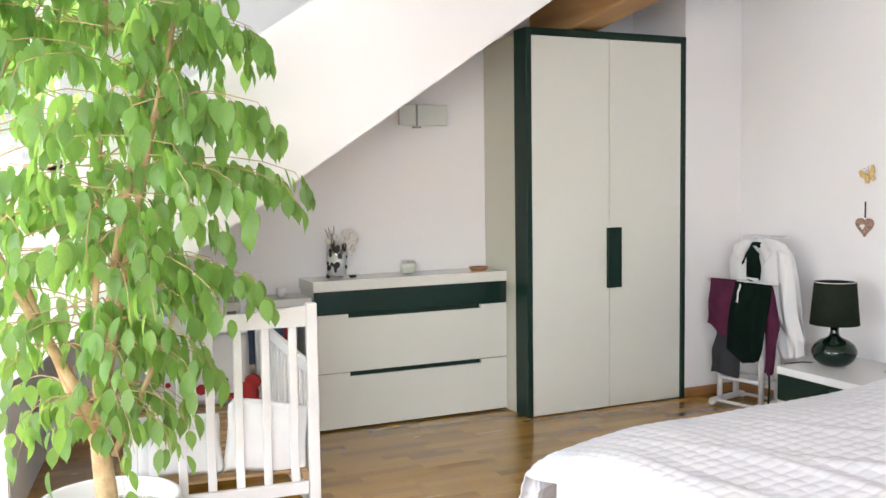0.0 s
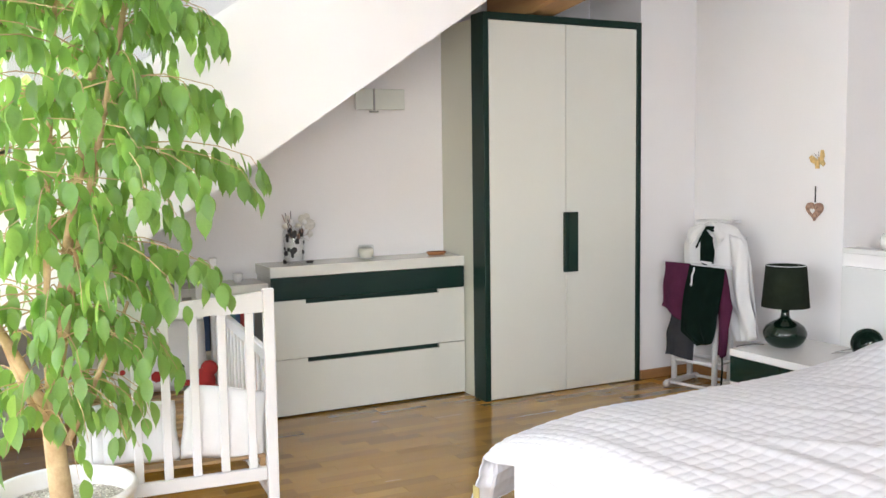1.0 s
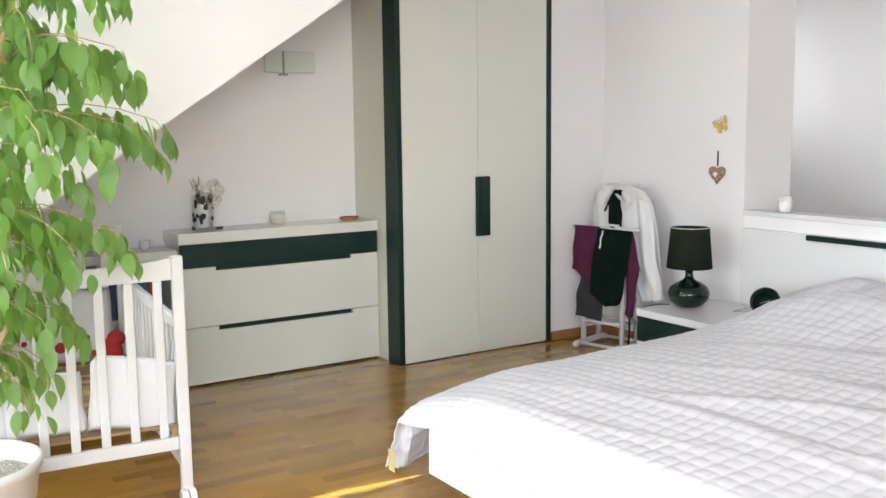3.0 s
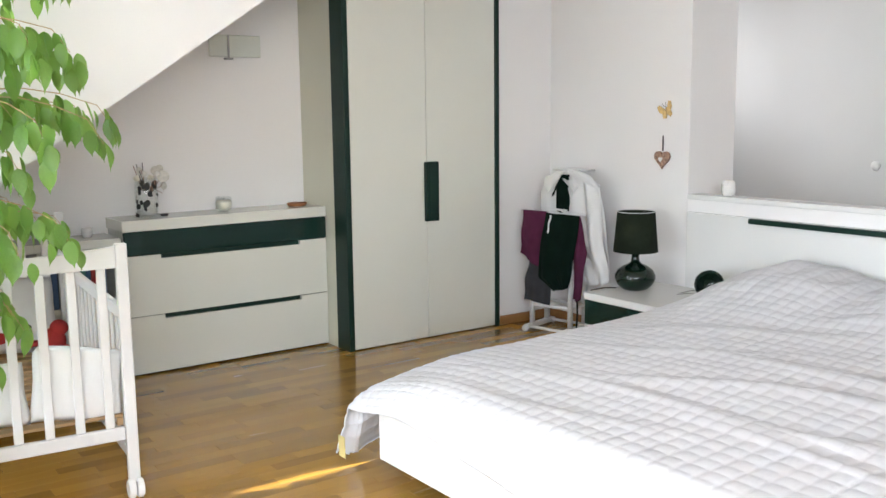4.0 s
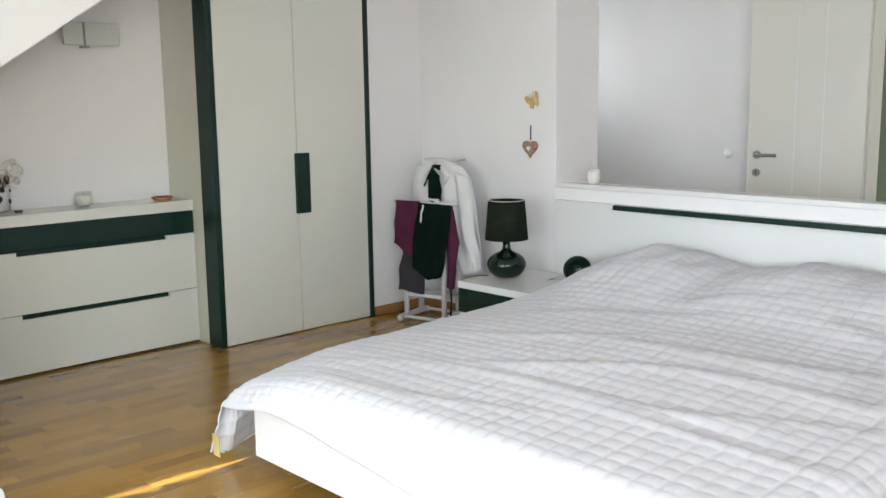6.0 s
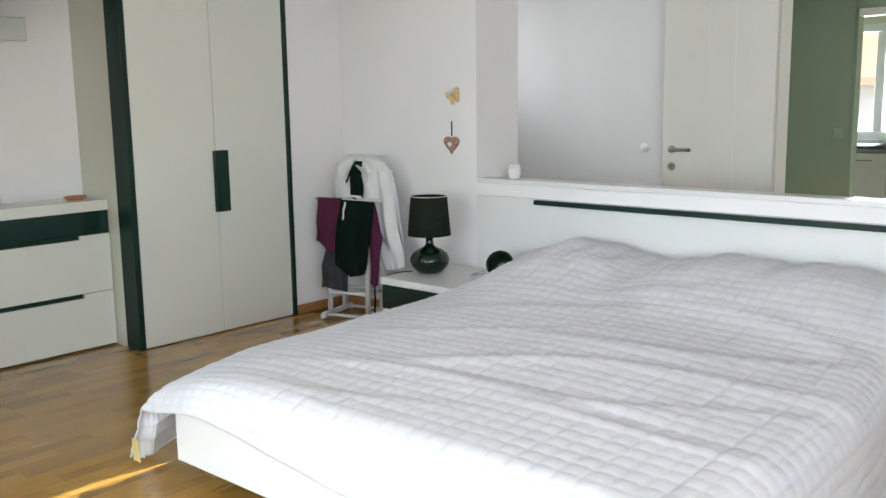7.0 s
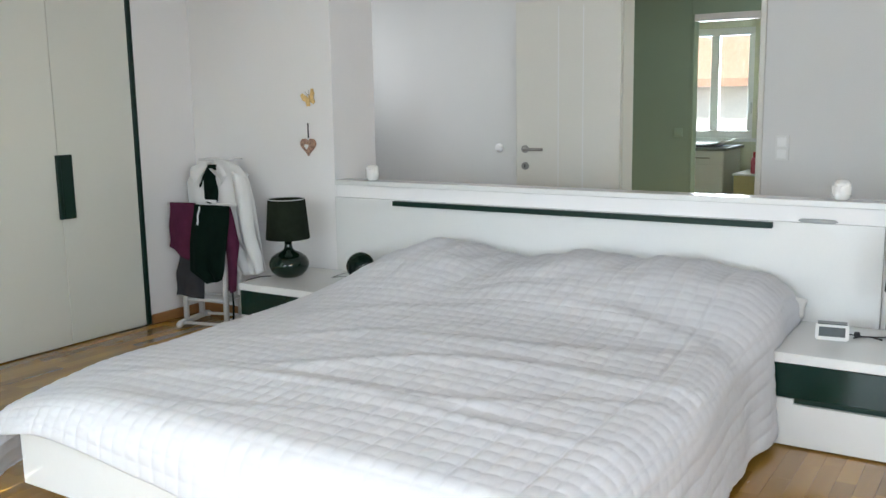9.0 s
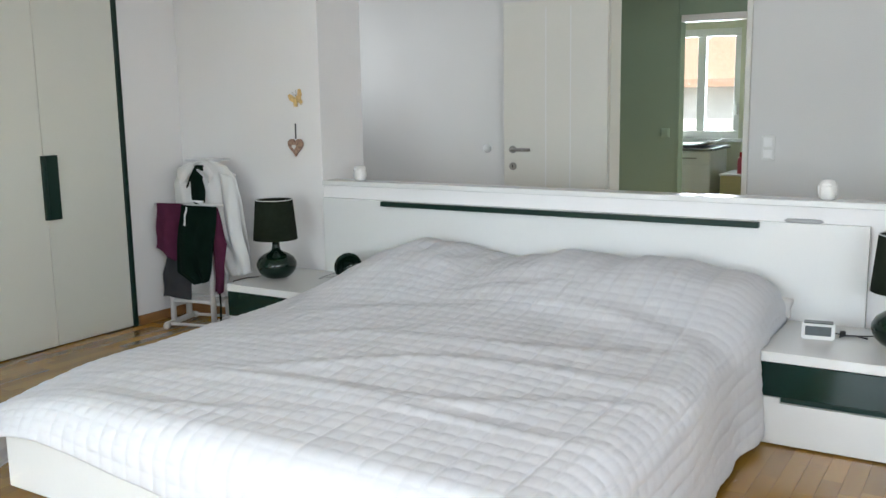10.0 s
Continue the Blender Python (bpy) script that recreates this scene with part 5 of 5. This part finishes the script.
def door_leaf():
    """The open leaf, hinged at the doorway's jamb and swung back towards the wall."""
    d = thing("door_1", "open cream lacquered interior door with steel lever handle", "door", pose(FAR - 0.028, D1 - 0.005, 0.0, 0, 0, 8))
    d["kind"] = "structure"
    L = 0.72
    # its own y runs from the hinge to the lock edge; -x is the face towards the room
    bm = bmesh.new()
    box(bm, -0.04, 0.0, 0.008, 0.0, L, 2.02, bevel=0.002)
    leaf = part("leaf", bm, M_DOOR, d)
    for y in (0.25, 0.42):
        boxpart("panel_line", (-0.0415, y - 0.003, 0.05, -0.0402, y + 0.003, 1.98), M_WHITE, leaf, "", 0)
    for z, nm in ((1.04, "lever"), (0.925, "keyhole")):
        bm = bmesh.new()
        bmesh.ops.create_cone(bm, segments=28, radius1=0.027, radius2=0.025, depth=0.009, cap_ends=True, matrix=Matrix.Translation((-0.0448, L - 0.065, z)) @ Euler((0, radians(-90), 0)).to_matrix().to_4x4())
        ros = part("rosette", bm, M_STEEL, leaf, "brushed steel rosette")
        if nm == "keyhole":
            boxpart("keyhole", (-0.0505, L - 0.069, z - 0.011, -0.0495, L - 0.061, z + 0.011), M_CORD, d, "", 0)
        else:
            bm = bmesh.new()
            tube(bm, [(-0.049, L - 0.065, z), (-0.075, L - 0.065, z), (-0.088, L - 0.075, z), (-0.092, L - 0.10, z), (-0.092, L - 0.205, z)], [0.0105, 0.0105, 0.0105, 0.0105, 0.0105], 12)
            part("lever", bm, M_STEEL, d, "brushed steel lever", True)
    boxpart("strike_plate", (-0.03, L + 0.0002, 0.83, -0.012, L + 0.0025, 1.12), M_STEEL, leaf, "steel latch plate", 0)


door_leaf()


# ---- on the dresser and the low shelf ----
def vase(m):
    v = thing("glass_vase", "clear glass vase with black painted blotches and dried twigs", "vase", m)
    bm = bmesh.new()
    lathe(bm, [(0.0, 0.0), (0.050, 0.0), (0.056, 0.01), (0.060, 0.08), (0.058, 0.16), (0.050, 0.195), (0.046, 0.20), (0.047, 0.194), (0.053, 0.16), (0.055, 0.08), (0.05, 0.014), (0.0, 0.012)], 32)
    part("body", bm, M_GLASS, v, "clear glass body", True)
    bm = bmesh.new()
    lathe(bm, [(0.0, 0.013), (0.048, 0.014), (0.052, 0.08), (0.050, 0.13), (0.0, 0.135)], 24)
    part("filling", bm, M_CERAM, v, "pale filling", True)
    rng = random.Random(12)
    for k in range(20):
        bm = bmesh.new()
        a, z, r = rng.uniform(3.4, 6.2), rng.uniform(0.0, 0.18), rng.uniform(0.008, 0.020)
        c = []
        for q in range(8):
            b_ = a + r / 0.06 * math.cos(q * 0.785) * rng.uniform(0.6, 1.1)
            zz = max(0.002, z + 1.3 * r * math.sin(q * 0.785) * rng.uniform(0.6, 1.1))
            c.append(bm.verts.new((0.0618 * math.cos(b_), 0.0618 * math.sin(b_), zz)))
        bm.faces.new(c)
        part("blotch", bm, M_HEART if k in (3, 11) else M_CORD, v, "amber painted blotch" if k in (3, 11) else "black painted blotch")
    for k in range(6):
        bm = bmesh.new()
        a = rng.uniform(0, 6.28)
        x, y = 0.05 * math.cos(a), 0.03 * math.sin(a)
        tube(bm, [(x * 0.4, y * 0.4, 0.13), (x * 0.8, y, 0.2), (x * 1.3, y * 1.2, 0.235 + 0.05 * rng.random())], 0.002, 5)
        part("twig", bm, M_GREYF if k % 2 else M_HEART, v)
    for k in range(4):
        bm = bmesh.new()
        bmesh.ops.create_icosphere(bm, subdivisions=2, radius=0.016)
        for q in bm.verts:
            q.co *= 1 + 0.3 * noise.noise(q.co * 90 + Vector((k, 0, 0)))
        p = part("seed_head", bm, M_CERAM if k % 2 else M_WAX, v, "", True)
        p.matrix_basis = pose(-0.05 + 0.035 * k, -0.02, 0.20 + 0.02 * (k % 2))
    for k, (x, z, r) in enumerate(((0.082, 0.205, 0.030), (0.045, 0.235, 0.024), (0.070, 0.245, 0.020), (0.088, 0.155, 0.020), (-0.03, 0.235, 0.022))):
        bm = bmesh.new()
        lathe(bm, [(0.0, 0.0015), (r * 0.9, 0.0012), (r, 0.0), (r * 0.9, -0.0012), (0.0, -0.0015)], 18)
        p = part("seed_disc", bm, M_SEED, v, "thin pale silver seed disc", True)
        p.matrix_basis = pose(x, -0.03 + 0.006 * k, z, 80, 0, 12 * k - 20)
        bm = bmesh.new()
        tube(bm, [(x * 0.5, 0.0, 0.14), (x * 0.9, -0.02, z * 0.75), (x, -0.03 + 0.006 * k, z - r * 0.8)], 0.0012, 5)
        part("twig", bm, M_HEART, v)
    boxpart("stones", (0.062, -0.03, 0.0, 0.10, -0.012, 0.012), M_CORD, v, "small black stones beside the vase", 0.004)


vase(pose(1.632, 5.07, 0.8575) @ Matrix.Scale(1.08, 4))
c = thing("candle_glass", "white candle in a round clear glass", "candle", pose(2.075, 5.06, 0.8575))
bm = bmesh.new()
lathe(bm, [(0.0, 0.0), (0.035, 0.0), (0.047, 0.02), (0.05, 0.05), (0.044, 0.085), (0.042, 0.085), (0.047, 0.05), (0.043, 0.02), (0.033, 0.006), (0.0, 0.006)], 28)
part("glass", bm, M_GLASS, c, "", True)
bm = bmesh.new()
lathe(bm, [(0.0, 0.007), (0.032, 0.007), (0.042, 0.022), (0.046, 0.045), (0.042, 0.062), (0.0, 0.066)], 28)
part("candle", bm, M_WAX, c, "", True)
bm = bmesh.new()
tube(bm, [(0, 0, 0.064), (0.001, 0, 0.076)], 0.0015, 5)
part("wick", bm, M_CORD, c)
bm = bmesh.new()
lathe(bm, [(0.0, 0.0), (0.045, 0.0), (0.058, 0.016), (0.056, 0.02), (0.042, 0.006), (0.0, 0.005)], 28)
ds = part("clay_dish", bm, M_CLAY, None, "", True)
ds.matrix_world = pose(2.545, 5.06, 0.8575) @ Matrix.Diagonal((1.15, 0.8, 1, 1))
tagged(ds, "small shallow orange clay dish on the dresser", "dish")
for x, r in ((1.10, 0.032), (1.30, 0.028)):
    bm = bmesh.new()
    lathe(bm, [(0.0, 0.0), (r * 0.7, 0.0), (r, 0.02), (r, 0.05), (r * 0.9, 0.052), (r * 0.9, 0.02), (0.0, 0.01)], 20)
    j = part("tealight_glass", bm, M_CERAM, None, "", True)
    j.matrix_world = pose(x, 5.06, 0.7705)
    tagged(j, "small pale glass tealight holder on the low shelf", "candle holder")

w = thing("wall_lamp", "flat frosted grey glass wall lamp with a steel bracket", "lamp", pose(2.2, BACK - 0.002, 1.815))
boxpart("shade", (-0.14, -0.075, -0.070, 0.18, -0.062, 0.055), M_FROST, w, "flat frosted glass shade", 0.004)
boxpart("bracket", (-0.030, -0.090, -0.075, -0.020, -0.076, 0.055), M_ALU, w, "slim steel bracket", 0.003)
boxpart("bracket_foot", (-0.05, -0.090, -0.086, 0.0, -0.06, -0.076), M_ALU, w, "", 0.002)
boxpart("wall_plate", (-0.04, -0.061, -0.03, 0.02, 0.0, 0.03), M_STEEL, w, "", 0.002)

# ---- bathroom beyond the passage ----
ch = thing("washstand", "white washstand cabinet with a dark top by the bathroom window", "cabinet")
boxpart("body", (9.62, 2.68, 0.1, 10.25, 3.45, 0.80), M_LACQW, ch, "", 0.003)
boxpart("top", (9.58, 2.65, 0.803, 10.3, 3.5, 0.832), M_GREYP, ch, "dark grey worktop", 0.004)
boxpart("drawer", (9.60, 2.684, 0.664, 9.618, 3.446, 0.797), M_LACQW, ch, "", 0.002)
boxpart("door", (9.60, 2.684, 0.11, 9.618, 3.446, 0.658), M_LACQW, ch, "", 0.002)
boxpart("handle", (9.58, 2.82, 0.722, 9.598, 3.05, 0.734), M_STEEL, ch, "steel bar handle", 0.002)
for y in (2.72, 3.40):
    for x in (9.66, 10.2):
        boxpart("leg", (x - 0.02, y - 0.02, 0, x + 0.02, y + 0.02, 0.099), M_STEEL, ch, "", 0.002)
bm = bmesh.new()
sheet(bm, lambda a, b: (9.68 + 0.5 * a, 2.72 + 0.62 * b, 0.845 + 0.05 * (2 * b - 1) ** 4 + 0.02 * (2 * a - 1) ** 4), 10, 12, 0.012)
cm = part("changing_mat", bm, M_SHEET, None, "", True)
tagged(cm, "white padded changing mat with raised edges", "changing mat")
bx = thing("laundry_box", "pale olive laundry box with a white lid", "box")
boxpart("body", (9.62, 2.05, 0.0, 10.2, 2.575, 0.55), M_BATHBOX, bx, "", 0.004)
boxpart("lid", (9.60, 2.04, 0.551, 10.22, 2.585, 0.572), M_WHITE, bx, "white lid", 0.004)
bt = thing("lotion_bottle", "pink plastic lotion bottle with a dark red cap", "bottle", pose(9.68, 2.385, 0.5725))
bm = bmesh.new()
lathe(bm, [(0.0, 0.0), (0.032, 0.0), (0.034, 0.01), (0.034, 0.13), (0.026, 0.16), (0.012, 0.17), (0.0, 0.17)], 20)
part("body", bm, M_PINK, bt, "", True)
bm = bmesh.new()
lathe(bm, [(0.0, 0.1705), (0.016, 0.1705), (0.014, 0.22), (0.0, 0.222)], 16)
part("cap", bm, M_RED, bt, "", True)


# ---- parquet strips ----
def parquet():
    """Oak strips of about 7 cm laid lengthwise along x. Those on the open floor are single parts, the rest is one mesh."""
    rng = random.Random(2)
    w, gap, th = 0.070, 0.0004, 0.010

    def strip(x0, x1, y0, z, V, F):
        b, y1, c = len(V), y0 + w - gap, 0.0005
        V += [(x0, y0, z - th), (x1, y0, z - th), (x1, y1, z - th), (x0, y1, z - th), (x0, y0, z - c), (x1, y0, z - c), (x1, y1, z - c), (x0, y1, z - c), (x0 + c, y0 + c, z), (x1 - c, y0 + c, z), (x1 - c, y1 - c, z), (x0 + c, y1 - c, z)]
        F += [(b + 8, b + 9, b + 10, b + 11)]
        for i in range(4):
            j = (i + 1) % 4
            F += [(b + i, b + j, b + 4 + j, b + 4 + i), (b + 4 + i, b + 4 + j, b + 8 + j, b + 8 + i)]

    lengths, shared = (0.30, 0.40, 0.50), {}
    for ln in lengths:
        V, F = [], []
        strip(0, ln - gap, 0, 0, V, F)
        me = bpy.data.meshes.new("strip")
        me.from_pydata(V, [], F)
        me.materials.append(M_OAK)
        shared[ln] = me
    V, F = [], []
    for r in range(int(7.0 / w)):
        y, x = -1.8 + r * w, -1.9 - rng.random() * 0.4
        while x < 4.25:
            ln = rng.choice(lengths)
            z = -rng.random() * 0.0003
            if 0.75 < x and x + ln < 2.95 and 2.98 < y < 4.88:
                ob = new("strip", shared[ln])
                ob.parent = floor
                ob.location = (x, y, z)
            elif x > -1.9 and x + ln < EAST:
                strip(x, x + ln - gap, y, z, V, F)
            elif x + ln > -1.88 and x < EAST - 0.02:
                strip(max(x, -1.9), min(x + ln - gap, EAST), y, z, V, F)
            x += ln
    me = bpy.data.meshes.new("strips")
    me.from_pydata(V, [], F)
    me.materials.append(M_OAK)
    ob = new("strips", me)
    ob.parent = floor
    ob["kind"] = "stuff"


parquet()
